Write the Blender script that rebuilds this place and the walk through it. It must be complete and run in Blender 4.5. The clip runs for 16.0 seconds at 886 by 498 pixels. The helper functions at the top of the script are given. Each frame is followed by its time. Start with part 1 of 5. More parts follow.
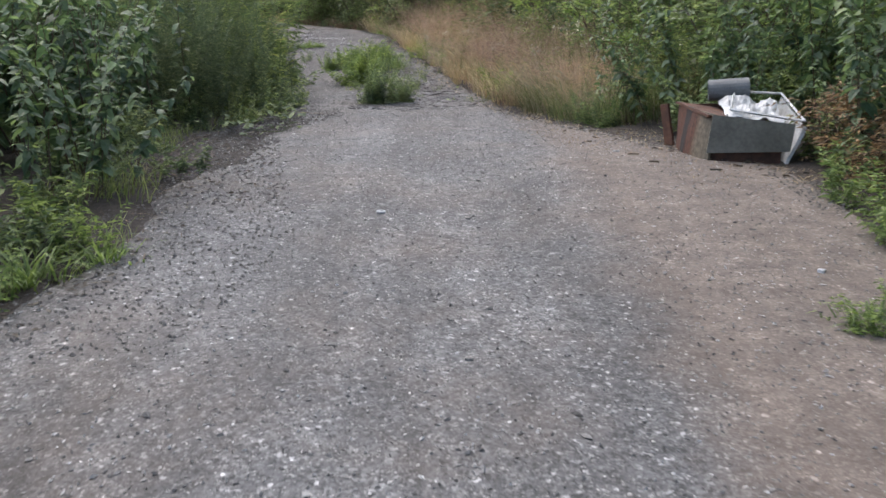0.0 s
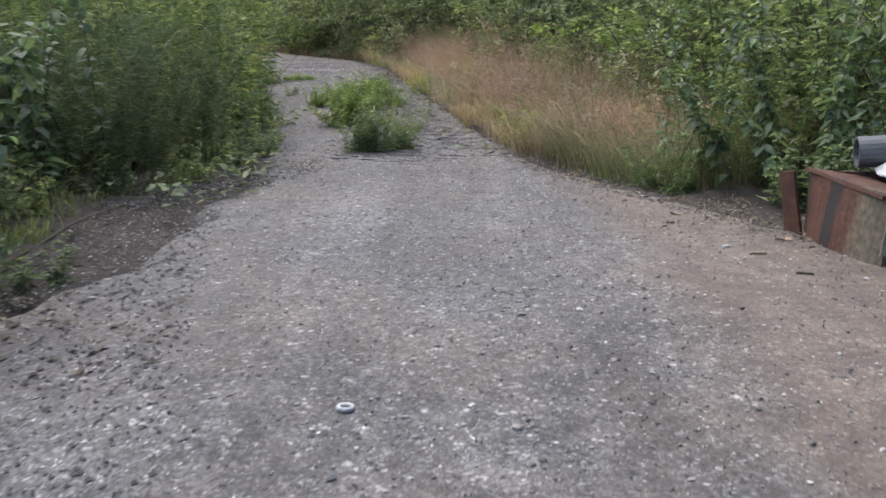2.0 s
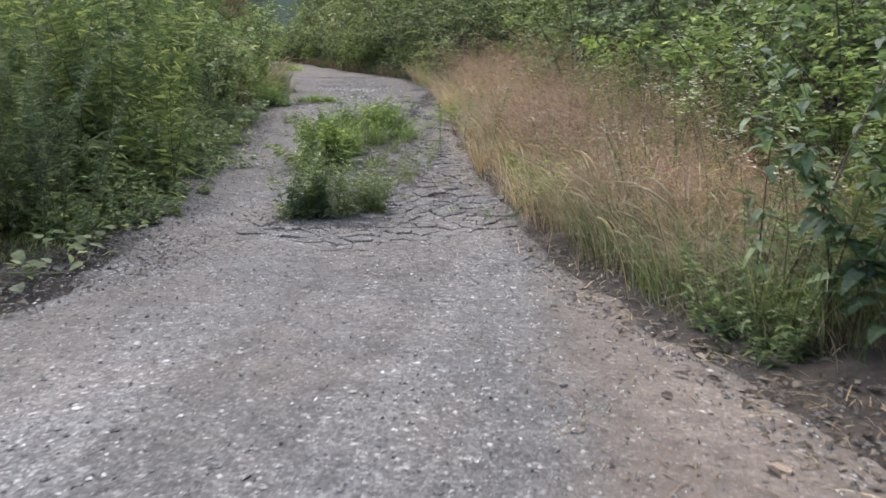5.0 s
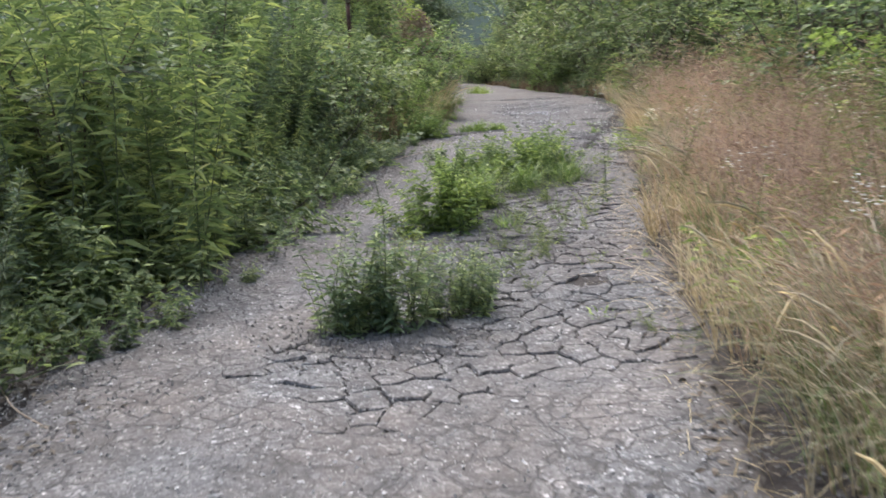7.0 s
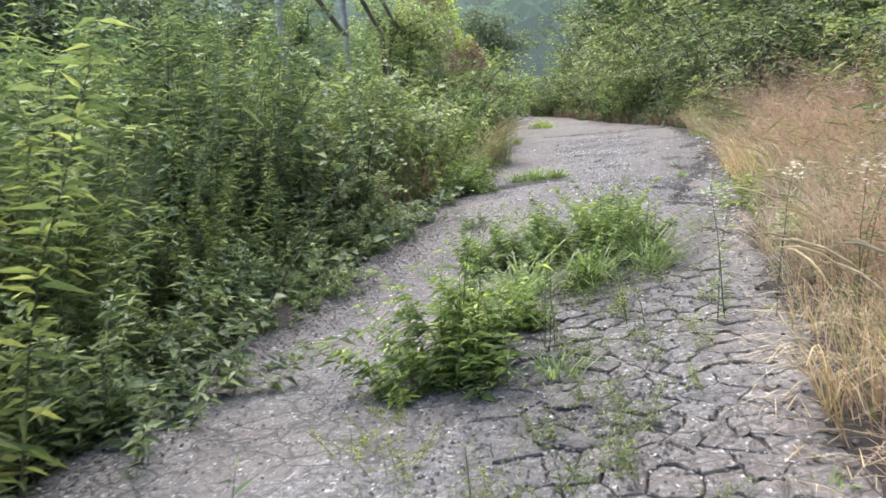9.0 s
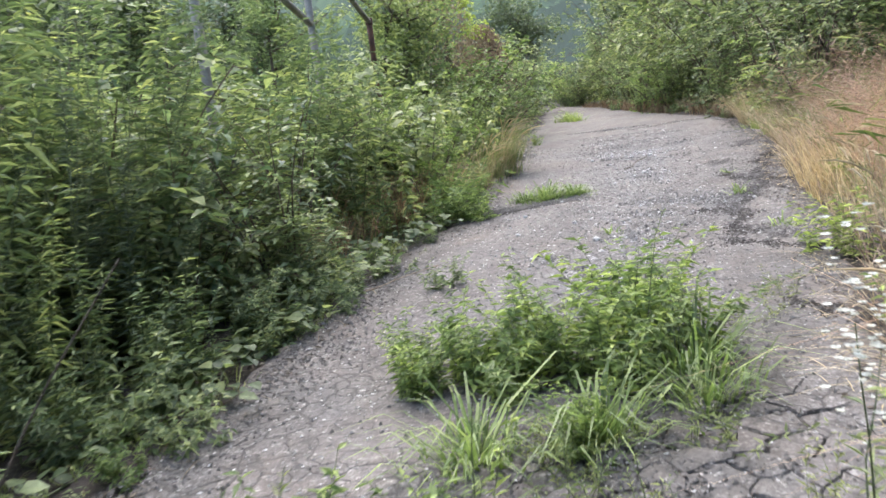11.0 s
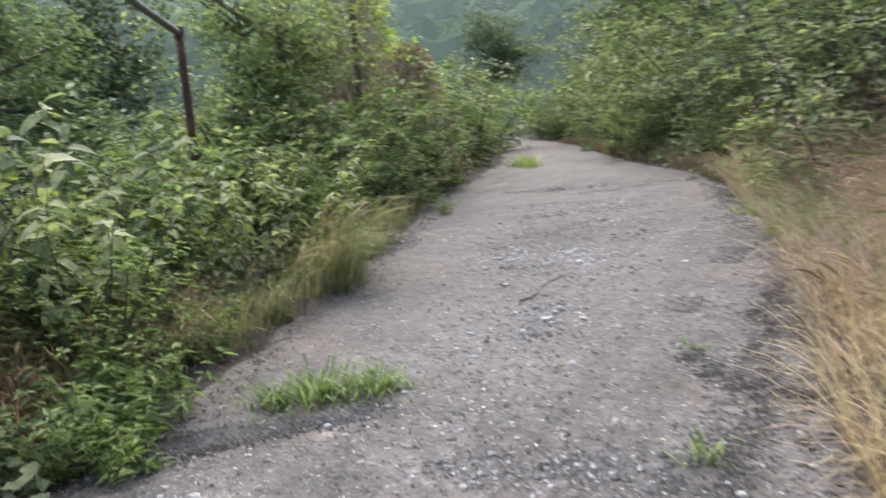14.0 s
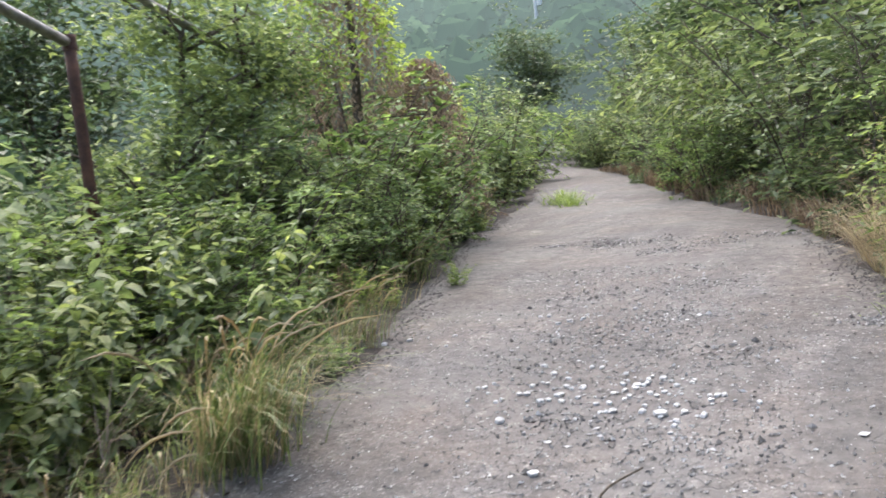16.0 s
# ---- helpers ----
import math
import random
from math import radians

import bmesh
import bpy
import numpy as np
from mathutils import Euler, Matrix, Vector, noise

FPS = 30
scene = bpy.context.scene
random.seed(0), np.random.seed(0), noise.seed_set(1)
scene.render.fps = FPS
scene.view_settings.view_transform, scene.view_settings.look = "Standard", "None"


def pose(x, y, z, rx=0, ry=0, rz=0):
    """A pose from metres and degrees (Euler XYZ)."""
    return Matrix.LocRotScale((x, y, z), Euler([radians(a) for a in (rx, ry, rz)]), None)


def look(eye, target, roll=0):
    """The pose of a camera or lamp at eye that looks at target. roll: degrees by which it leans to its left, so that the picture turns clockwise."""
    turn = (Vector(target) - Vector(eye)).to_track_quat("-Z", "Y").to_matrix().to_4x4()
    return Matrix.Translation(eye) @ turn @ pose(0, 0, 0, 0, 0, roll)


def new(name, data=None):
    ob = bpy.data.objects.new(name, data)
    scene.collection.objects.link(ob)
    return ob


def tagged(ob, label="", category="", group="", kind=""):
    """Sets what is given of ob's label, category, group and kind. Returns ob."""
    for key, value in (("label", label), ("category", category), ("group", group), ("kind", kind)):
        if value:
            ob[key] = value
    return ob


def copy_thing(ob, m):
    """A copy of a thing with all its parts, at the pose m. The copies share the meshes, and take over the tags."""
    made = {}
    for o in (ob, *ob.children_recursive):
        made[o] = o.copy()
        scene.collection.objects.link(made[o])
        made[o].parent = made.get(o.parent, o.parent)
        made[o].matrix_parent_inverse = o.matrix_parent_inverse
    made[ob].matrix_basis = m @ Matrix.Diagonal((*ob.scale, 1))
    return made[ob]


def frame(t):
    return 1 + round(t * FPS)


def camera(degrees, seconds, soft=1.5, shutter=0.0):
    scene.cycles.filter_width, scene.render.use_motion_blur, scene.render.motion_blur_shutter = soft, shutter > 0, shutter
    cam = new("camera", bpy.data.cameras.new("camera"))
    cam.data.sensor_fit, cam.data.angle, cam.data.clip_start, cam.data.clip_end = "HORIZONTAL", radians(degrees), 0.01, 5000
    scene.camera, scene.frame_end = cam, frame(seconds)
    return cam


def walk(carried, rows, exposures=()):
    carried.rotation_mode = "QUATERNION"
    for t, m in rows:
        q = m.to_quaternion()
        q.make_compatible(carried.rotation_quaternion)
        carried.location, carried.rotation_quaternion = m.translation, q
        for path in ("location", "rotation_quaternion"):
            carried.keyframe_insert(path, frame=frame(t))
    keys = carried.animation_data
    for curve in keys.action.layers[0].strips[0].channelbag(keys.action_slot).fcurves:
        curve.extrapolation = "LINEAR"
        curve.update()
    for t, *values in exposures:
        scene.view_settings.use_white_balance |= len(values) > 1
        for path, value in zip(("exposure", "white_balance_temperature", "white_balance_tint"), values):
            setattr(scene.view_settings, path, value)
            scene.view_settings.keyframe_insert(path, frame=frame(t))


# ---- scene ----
cam = camera(54.9, 16.0, soft=1.6, shutter=0.3)
METRES, EYE, TILT, LEAN, TURN = 22.0, 1.36, -15.0, 0.0, 0.0
ROWS = [
    (0.0, 0.0, 0.0, 0.0, 0.0, 0.0, -0.0),
    (0.5, -0.0022, 0.0283, 0.0056, 1.07, 0.21, 0.41),
    (1.0, -0.0021, 0.0593, 0.0128, 2.88, 2.94, 0.01),
    (1.5, -0.0021, 0.0902, 0.0195, 2.89, 1.99, -0.25),
    (2.0, -0.0035, 0.1153, 0.0286, 0.03, 2.06, -0.43),
    (2.5, -0.0008, 0.14, 0.0357, -2.06, 2.69, -1.09),
    (3.0, 0.0041, 0.1628, 0.0416, -3.73, 2.35, -0.93),
    (5.5, 0.04, 0.2893, 0.0781, 7.44, 3.66, -2.72),
    (6.0, 0.0435, 0.3185, 0.0856, 8.78, 4.52, -2.56),
    (6.5, 0.0448, 0.347, 0.0931, 13.38, 3.9, -2.59),
    (7.0, 0.0401, 0.3784, 0.1033, 19.81, 3.43, -3.13),
    (7.5, 0.0366, 0.4087, 0.1118, 24.3, 4.17, -2.71),
    (8.0, 0.0291, 0.4368, 0.1196, 27.4, 4.89, -2.31),
    (8.5, 0.0197, 0.4676, 0.1308, 27.2, 5.37, -2.06),
    (9.0, 0.0118, 0.4964, 0.1398, 25.03, 5.41, -1.47),
    (11.5, -0.0189, 0.6379, 0.1847, 28.33, 4.29, 0.32),
    (12.0, -0.0273, 0.6775, 0.1973, 27.84, 3.71, 0.66),
    (12.5, -0.0298, 0.7158, 0.2124, 25.4, 5.92, 0.43),
    (13.0, -0.0323, 0.752, 0.225, 20.34, 6.82, 0.32),
    (13.5, -0.033, 0.7836, 0.2342, 19.53, 5.63, -0.29),
    (14.0, -0.0369, 0.8157, 0.2453, 27.93, 5.92, -1.54),
    (14.5, -0.0496, 0.8477, 0.2509, 36.08, 6.98, -2.55),
    (15.0, -0.0605, 0.8768, 0.2633, 34.02, 7.02, -2.52),
    (15.5, -0.0726, 0.9065, 0.2751, 33.69, 7.0, -1.97),
    (16.0, -0.0858, 0.9303, 0.285, 30.47, 7.26, -1.61),
]
walk(cam, [(t, pose(0, 0, EYE, TILT, LEAN, TURN) @ pose(METRES * x, METRES * y, METRES * z, 90 + pitch, roll, yaw)) for t, x, y, z, yaw, pitch, roll in ROWS],
     [(0.0, 1.34), (3.0, 1.4), (5.5, 1.58), (7.5, 1.86), (9.0, 2.2), (11.5, 2.24), (12.5, 2.06), (14.0, 1.92), (16.0, 2.16)])

# ---- world and sun ----
world = bpy.data.worlds.new("sky")
scene.world = world
world.use_nodes = True
wn = world.node_tree
sky = wn.nodes.new("ShaderNodeTexSky")
sky.sky_type = "NISHITA"
sky.sun_disc = False
sky.sun_elevation = radians(60)
sky.sun_rotation = radians(320)
sky.air_density, sky.dust_density = 1.0, 3.0
wn.nodes["Background"].inputs["Strength"].default_value = 0.15
wn.links.new(sky.outputs[0], wn.nodes["Background"].inputs["Color"])
sun_data = bpy.data.lights.new("sun", "SUN")
sun_data.energy, sun_data.angle, sun_data.color = 1.15, radians(95), (1.0, 0.95, 0.88)
sun = new("sun", sun_data)
sun.matrix_world = look((0, 0, 30), (0.32 * 40, -0.38 * 40, 30 - 0.87 * 40))


# ---- materials ----
def material(name):
    m = bpy.data.materials.new(name)
    m.use_nodes = True
    return m, m.node_tree, m.node_tree.nodes["Principled BSDF"]


def node(nt, kind, **values):
    n = nt.nodes.new("ShaderNode" + kind)
    for key, v in values.items():
        n.inputs[key].default_value = v
    return n


def ramp(nt, fac, stops):
    r = nt.nodes.new("ShaderNodeValToRGB")
    e = r.color_ramp.elements
    while len(e) < len(stops):
        e.new(0.5)
    for k, (p, c) in enumerate(stops):
        e[k].position = p
        e[k].color = (*c, 1) if len(c) == 3 else c
    nt.links.new(fac, r.inputs[0])
    return r.outputs[0]


def mix(nt, fac, a, b, blend="MIX"):
    m = nt.nodes.new("ShaderNodeMix")
    m.data_type, m.blend_type = "RGBA", blend
    for sock, v in ((m.inputs[0], fac), (m.inputs[6], a), (m.inputs[7], b)):
        if isinstance(v, (int, float)):
            sock.default_value = v
        elif isinstance(v, tuple):
            sock.default_value = (*v, 1)
        else:
            nt.links.new(v, sock)
    return m.outputs[2]


def noise_tex(nt, vec, scale, detail=4.0, rough=0.55):
    n = node(nt, "TexNoise", Scale=scale, Detail=detail, Roughness=rough)
    nt.links.new(vec, n.inputs["Vector"])
    return n.outputs[0]


def position(nt):
    return nt.nodes.new("ShaderNodeNewGeometry").outputs["Position"]


def bump(nt, bsdf, height, strength, distance):
    b = node(nt, "Bump", Strength=strength, Distance=distance)
    nt.links.new(height, b.inputs["Height"])
    nt.links.new(b.outputs[0], bsdf.inputs["Normal"])


def leaf_material(name, dark, mid, light, through_share=0.35, rough=0.52, tint=(1.15, 1.22, 0.85)):
    """Leaf: tint varies leaf by leaf and plant by plant; part of the light passes through."""
    m, nt, b = material(name)
    geo = nt.nodes.new("ShaderNodeNewGeometry")
    info = nt.nodes.new("ShaderNodeObjectInfo")
    per_leaf = ramp(nt, geo.outputs["Random Per Island"], [(0.0, dark), (0.5, mid), (0.93, light), (1.0, tuple(1.3 * c for c in light))])
    per_plant = ramp(nt, info.outputs["Random"], [(0.0, (0.68, 0.72, 0.72)), (0.5, (1, 1, 1)), (1.0, (1.3, 1.22, 1.0))])
    col = mix(nt, 1.0, per_leaf, per_plant, "MULTIPLY")
    n = noise_tex(nt, geo.outputs["Position"], 40.0, 2.0)
    col = mix(nt, 1.0, col, ramp(nt, n, [(0.3, (0.75, 0.75, 0.75)), (0.7, (1.15, 1.15, 1.15))]), "MULTIPLY")
    nt.links.new(col, b.inputs["Base Color"])
    b.inputs["Roughness"].default_value = rough
    b.inputs["Specular IOR Level"].default_value = 0.4
    tr = node(nt, "BsdfTranslucent")
    nt.links.new(mix(nt, 1.0, col, tint, "MULTIPLY"), tr.inputs["Color"])
    ms = node(nt, "MixShader", Fac=through_share)
    nt.links.new(b.outputs[0], ms.inputs[1])
    nt.links.new(tr.outputs[0], ms.inputs[2])
    nt.links.new(ms.outputs[0], nt.nodes["Material Output"].inputs["Surface"])
    return m


def plain_material(name, a, b2, scale, rough=0.8, metal=0.0, relief=0.3, dist=0.01):
    m, nt, b = material(name)
    pos = position(nt)
    n1, n2 = noise_tex(nt, pos, scale), noise_tex(nt, pos, scale * 7.3)
    col = mix(nt, 1.0, ramp(nt, n1, [(0.3, a), (0.7, b2)]), ramp(nt, n2, [(0.25, (0.7, 0.7, 0.7)), (0.75, (1.2, 1.2, 1.2))]), "MULTIPLY")
    nt.links.new(col, b.inputs["Base Color"])
    b.inputs["Roughness"].default_value, b.inputs["Metallic"].default_value = rough, metal
    bump(nt, b, n2, relief, dist)
    return m


KNOT = leaf_material("broad_leaf", (0.0517, 0.0897, 0.0529), (0.0978, 0.149, 0.0862), (0.19, 0.259, 0.144), 0.4)
WEED_GREY = leaf_material("grey_weed_leaf", (0.0935, 0.138, 0.0792), (0.171, 0.226, 0.121), (0.297, 0.358, 0.198), 0.45)
LANCE = leaf_material("lance_leaf", (0.0926, 0.132, 0.0634), (0.171, 0.224, 0.104), (0.317, 0.356, 0.171), 0.45)
FEATHER = leaf_material("feathery_leaf", (0.0594, 0.085, 0.055), (0.108, 0.145, 0.09), (0.205, 0.24, 0.15), 0.4)
SHRUB = leaf_material("shrub_leaf", (0.0722, 0.106, 0.0575), (0.145, 0.193, 0.0978), (0.275, 0.328, 0.167), 0.44)
BRIGHT = leaf_material("bright_leaf", (0.0986, 0.149, 0.052), (0.179, 0.248, 0.0866), (0.308, 0.385, 0.145), 0.46)
# lighter, yellower leaf: sunlight is put into its colour
SUN_TINTED = leaf_material("sun_tinted_leaf", (0.16, 0.21, 0.05), (0.27, 0.34, 0.08), (0.42, 0.48, 0.14), 0.55)
PALE = leaf_material("pale_broad_leaf", (0.103, 0.14, 0.07), (0.194, 0.24, 0.115), (0.319, 0.36, 0.18), 0.45)
DULL = leaf_material("dull_leaf", (0.0694, 0.1, 0.05), (0.134, 0.175, 0.085), (0.258, 0.3, 0.155), 0.44)
OLIVE = leaf_material("olive_leaf", (0.11, 0.145, 0.055), (0.19, 0.23, 0.09), (0.3, 0.34, 0.15), 0.45)
TREE_LEAF = leaf_material("tree_leaf", (0.0396, 0.06, 0.034), (0.077, 0.108, 0.056), (0.154, 0.19, 0.09), 0.38)
GREEN_GRASS = leaf_material("green_grass", (0.09, 0.13, 0.05), (0.15, 0.195, 0.075), (0.25, 0.29, 0.14), 0.42)
DRY = (1.08, 1.02, 0.95)
DRY_GRASS = leaf_material("dry_grass", (0.2, 0.134, 0.102), (0.36, 0.256, 0.2), (0.5, 0.39, 0.32), 0.4, 0.6, DRY)
STRAW = leaf_material("straw_grass", (0.22, 0.18, 0.105), (0.38, 0.32, 0.2), (0.52, 0.46, 0.32), 0.4, 0.6, DRY)
BROWN_LEAF = leaf_material("dead_leaf", (0.09, 0.06, 0.038), (0.2, 0.14, 0.09), (0.33, 0.25, 0.16), 0.3, 0.7, DRY)
PETAL = leaf_material("white_petal", (0.5, 0.51, 0.44), (0.64, 0.64, 0.57), (0.78, 0.78, 0.72), 0.3, 0.6, (1, 1, 1))
STEM_RED = plain_material("reddish_stem", (0.05, 0.03, 0.02), (0.09, 0.06, 0.03), 9.0, 0.55)
STEM_GREEN = plain_material("green_stem", (0.05, 0.07, 0.025), (0.09, 0.11, 0.04), 9.0, 0.6)
BARK = plain_material("bark", (0.05, 0.038, 0.028), (0.12, 0.095, 0.07), 6.0, 0.9, 0, 0.8, 0.03)
WHITE_STONE = plain_material("pale_stone", (0.3, 0.295, 0.285), (0.58, 0.57, 0.55), 30.0, 0.85, 0, 0.1, 0.002)


def asphalt_material(name, slab=False):
    """Worn asphalt: pale chips in a dark binder, tracks and stains, brown dust, cracks."""
    m, nt, b = material(name)
    pos = position(nt)
    jitter = node(nt, "TexNoise", Scale=48.0, Detail=3.0)
    nt.links.new(pos, jitter.inputs["Vector"])
    push = nt.nodes.new("ShaderNodeVectorMath"); push.operation = "SCALE"; push.inputs["Scale"].default_value = 0.035
    nt.links.new(jitter.outputs["Color"], push.inputs[0])
    ragged = nt.nodes.new("ShaderNodeVectorMath")
    nt.links.new(pos, ragged.inputs[0]); nt.links.new(push.outputs[0], ragged.inputs[1])
    vor = node(nt, "TexVoronoi", Scale=54.0)
    nt.links.new(ragged.outputs[0], vor.inputs["Vector"])
    part_col = nt.nodes.new("ShaderNodeSeparateColor")
    nt.links.new(vor.outputs["Color"], part_col.inputs[0])
    chip = ramp(nt, part_col.outputs[0], [(0.0, (0.036, 0.036, 0.036)), (0.14, (0.074, 0.074, 0.075)), (0.6, (0.105, 0.105, 0.106)), (0.9, (0.142, 0.142, 0.142)), (0.97, (0.27, 0.268, 0.266)), (1.0, (0.42, 0.415, 0.41))])
    vor2 = node(nt, "TexVoronoi", Scale=150.0)
    nt.links.new(pos, vor2.inputs["Vector"])
    fine_col = nt.nodes.new("ShaderNodeSeparateColor")
    nt.links.new(vor2.outputs["Color"], fine_col.inputs[0])
    chip2 = ramp(nt, fine_col.outputs[0], [(0.0, (0.035, 0.035, 0.035)), (0.5, (0.092, 0.091, 0.091)), (0.95, (0.16, 0.158, 0.156)), (1.0, (0.38, 0.37, 0.36))])
    chip = mix(nt, ramp(nt, noise_tex(nt, pos, 22.0, 3.0), [(0.42, (0, 0, 0)), (0.58, (1, 1, 1))]), chip, chip2)
    rim = ramp(nt, vor.outputs["Distance"], [(0.35, (1.06, 1.06, 1.06)), (0.8, (0.62, 0.62, 0.62))])
    col = mix(nt, 1.0, chip, rim, "MULTIPLY")
    big = noise_tex(nt, pos, 0.8, 5.0, 0.6)
    col = mix(nt, 1.0, col, ramp(nt, big, [(0.3, (0.74, 0.74, 0.75)), (0.7, (1.2, 1.2, 1.19))]), "MULTIPLY")
    clot = noise_tex(nt, pos, 17.0, 5.0, 0.7)
    col = mix(nt, 1.0, col, ramp(nt, clot, [(0.34, (0.68, 0.68, 0.68)), (0.5, (1.0, 1.0, 1.0)), (0.68, (1.28, 1.27, 1.26))]), "MULTIPLY")
    mid = noise_tex(nt, pos, 6.0, 4.0, 0.6)
    col = mix(nt, 1.0, col, ramp(nt, mid, [(0.3, (0.78, 0.78, 0.78)), (0.7, (1.18, 1.18, 1.18))]), "MULTIPLY")
    # single pale and dark chips
    fleck = node(nt, "TexVoronoi", Scale=78.0)
    nt.links.new(ragged.outputs[0], fleck.inputs["Vector"])
    fleck_col = nt.nodes.new("ShaderNodeSeparateColor")
    nt.links.new(fleck.outputs["Color"], fleck_col.inputs[0])
    shape = ramp(nt, fleck.outputs["Distance"], [(0.34, (1, 1, 1)), (0.46, (0, 0, 0))])
    tone = ramp(nt, fleck_col.outputs[1], [(0.0, (0.35, 0.35, 0.35)), (0.13, (0.45, 0.45, 0.45)), (0.16, (1, 1, 1)), (0.84, (1, 1, 1)), (0.88, (1.7, 1.7, 1.69)), (1.0, (2.5, 2.48, 2.45))])
    col = mix(nt, mix(nt, 1.0, shape, (0.9, 0.9, 0.9), "MULTIPLY"), col, mix(nt, 1.0, col, tone, "MULTIPLY"))
    # faint wheel tracks along the lane
    run = node(nt, "Mapping", Scale=(2.2, 0.28, 1.0), Rotation=(0, 0, radians(-9)))
    nt.links.new(pos, run.inputs["Vector"])
    col = mix(nt, 1.0, col, ramp(nt, noise_tex(nt, run.outputs[0], 1.0, 4.0, 0.6), [(0.35, (0.72, 0.71, 0.71)), (0.65, (1.24, 1.25, 1.27))]), "MULTIPLY")
    sep = nt.nodes.new("ShaderNodeSeparateXYZ")
    nt.links.new(pos, sep.inputs[0])
    # brown dust gathers along the east verge and in blotches, more towards the far end
    dust = noise_tex(nt, pos, 1.1, 6.0, 0.65)
    far = node(nt, "MapRange", **{"From Min": 9.0, "From Max": 24.0, "To Min": 0.0, "To Max": 0.22})
    nt.links.new(sep.outputs[1], far.inputs[0])
    verge = node(nt, "MapRange", **{"From Min": 0.7, "From Max": 1.6, "To Min": 0.0, "To Max": 0.8})
    nt.links.new(sep.outputs[0], verge.inputs[0])
    add1 = nt.nodes.new("ShaderNodeMath")
    add2 = nt.nodes.new("ShaderNodeMath")
    nt.links.new(dust, add1.inputs[0]); nt.links.new(far.outputs[0], add1.inputs[1])
    nt.links.new(add1.outputs[0], add2.inputs[0]); nt.links.new(verge.outputs[0], add2.inputs[1])
    amount = ramp(nt, add2.outputs[0], [(0.45, (0, 0, 0)), (0.9, (0.8, 0.8, 0.8))])
    col = mix(nt, amount, col, mix(nt, 1.0, mix(nt, 0.4, (0.155, 0.118, 0.093), mix(nt, 1.0, col, (1.2, 1.04, 0.9), "MULTIPLY")), ramp(nt, mid, [(0.3, (0.7, 0.7, 0.7)), (0.7, (1.2, 1.2, 1.2))]), "MULTIPLY"))
    # crumbled dark patches where the surface has broken up, past the weeds in the lane
    patch = ramp(nt, noise_tex(nt, pos, 1.5, 8.0, 0.74), [(0.49, (0, 0, 0)), (0.6, (0.9, 0.9, 0.9))])
    worn = node(nt, "MapRange", **{"From Min": 15.0, "From Max": 19.0, "To Min": 0.0, "To Max": 1.0})
    nt.links.new(sep.outputs[1], worn.inputs[0])
    patch = mix(nt, 1.0, patch, worn.outputs[0], "MULTIPLY")
    col = mix(nt, patch, col, mix(nt, 1.0, col, (0.5, 0.48, 0.46), "MULTIPLY"))
    fine_dust = ramp(nt, noise_tex(nt, pos, 0.75, 6.0, 0.68), [(0.5, (0, 0, 0)), (0.66, (0.7, 0.7, 0.7))])
    col = mix(nt, mix(nt, 1.0, fine_dust, worn.outputs[0], "MULTIPLY"), col, (0.14, 0.132, 0.124))
    mottle = ramp(nt, noise_tex(nt, pos, 8.0, 7.0, 0.78), [(0.32, (0.42, 0.41, 0.41)), (0.5, (0.88, 0.88, 0.88)), (0.68, (1.3, 1.29, 1.27))])
    col = mix(nt, worn.outputs[0], col, mix(nt, 1.0, col, mottle, "MULTIPLY"))
    warp = nt.nodes.new("ShaderNodeVectorMath")
    wn3 = node(nt, "TexNoise", Scale=3.0, Detail=4.0)
    nt.links.new(pos, wn3.inputs["Vector"])
    sc = nt.nodes.new("ShaderNodeVectorMath"); sc.operation = "SCALE"; sc.inputs["Scale"].default_value = 0.75
    nt.links.new(wn3.outputs["Color"], sc.inputs[0])
    nt.links.new(pos, warp.inputs[0]); nt.links.new(sc.outputs[0], warp.inputs[1])
    crack = node(nt, "TexVoronoi", Scale=1.15)
    crack.feature = "DISTANCE_TO_EDGE"
    nt.links.new(warp.outputs[0], crack.inputs["Vector"])
    line = ramp(nt, crack.outputs["Distance"], [(0.0, (0.85, 0.85, 0.85)), (0.02, (0, 0, 0))])
    where = ramp(nt, noise_tex(nt, pos, 0.45, 2.0), [(0.5, (0, 0, 0)), (0.62, (1, 1, 1))])
    onset = node(nt, "MapRange", **{"From Min": 8.5, "From Max": 11.0, "To Min": 0.0, "To Max": 1.0})
    nt.links.new(sep.outputs[1], onset.inputs[0])
    where = mix(nt, 1.0, where, onset.outputs[0], "MULTIPLY")
    cm = mix(nt, 1.0, line, where, "MULTIPLY")
    # a closer net of cracks round the weeds in the lane
    net = node(nt, "TexVoronoi", Scale=6.6)
    net.feature = "DISTANCE_TO_EDGE"
    small = nt.nodes.new("ShaderNodeVectorMath"); small.operation = "SCALE"; small.inputs["Scale"].default_value = 0.36
    nt.links.new(wn3.outputs["Color"], small.inputs[0])
    bent = nt.nodes.new("ShaderNodeVectorMath")
    nt.links.new(pos, bent.inputs[0]); nt.links.new(small.outputs[0], bent.inputs[1])
    nt.links.new(bent.outputs[0], net.inputs["Vector"])
    fine_line = ramp(nt, net.outputs["Distance"], [(0.0, (1, 1, 1)), (0.075, (0, 0, 0))])
    fade = node(nt, "MapRange", **{"From Min": 17.5, "From Max": 21.0, "To Min": 1.0, "To Max": 0.25})
    nt.links.new(sep.outputs[1], fade.inputs[0])
    spots = ramp(nt, noise_tex(nt, pos, 1.2, 4.0, 0.6), [(0.36, (0, 0, 0)), (0.54, (0.95, 0.95, 0.95))])
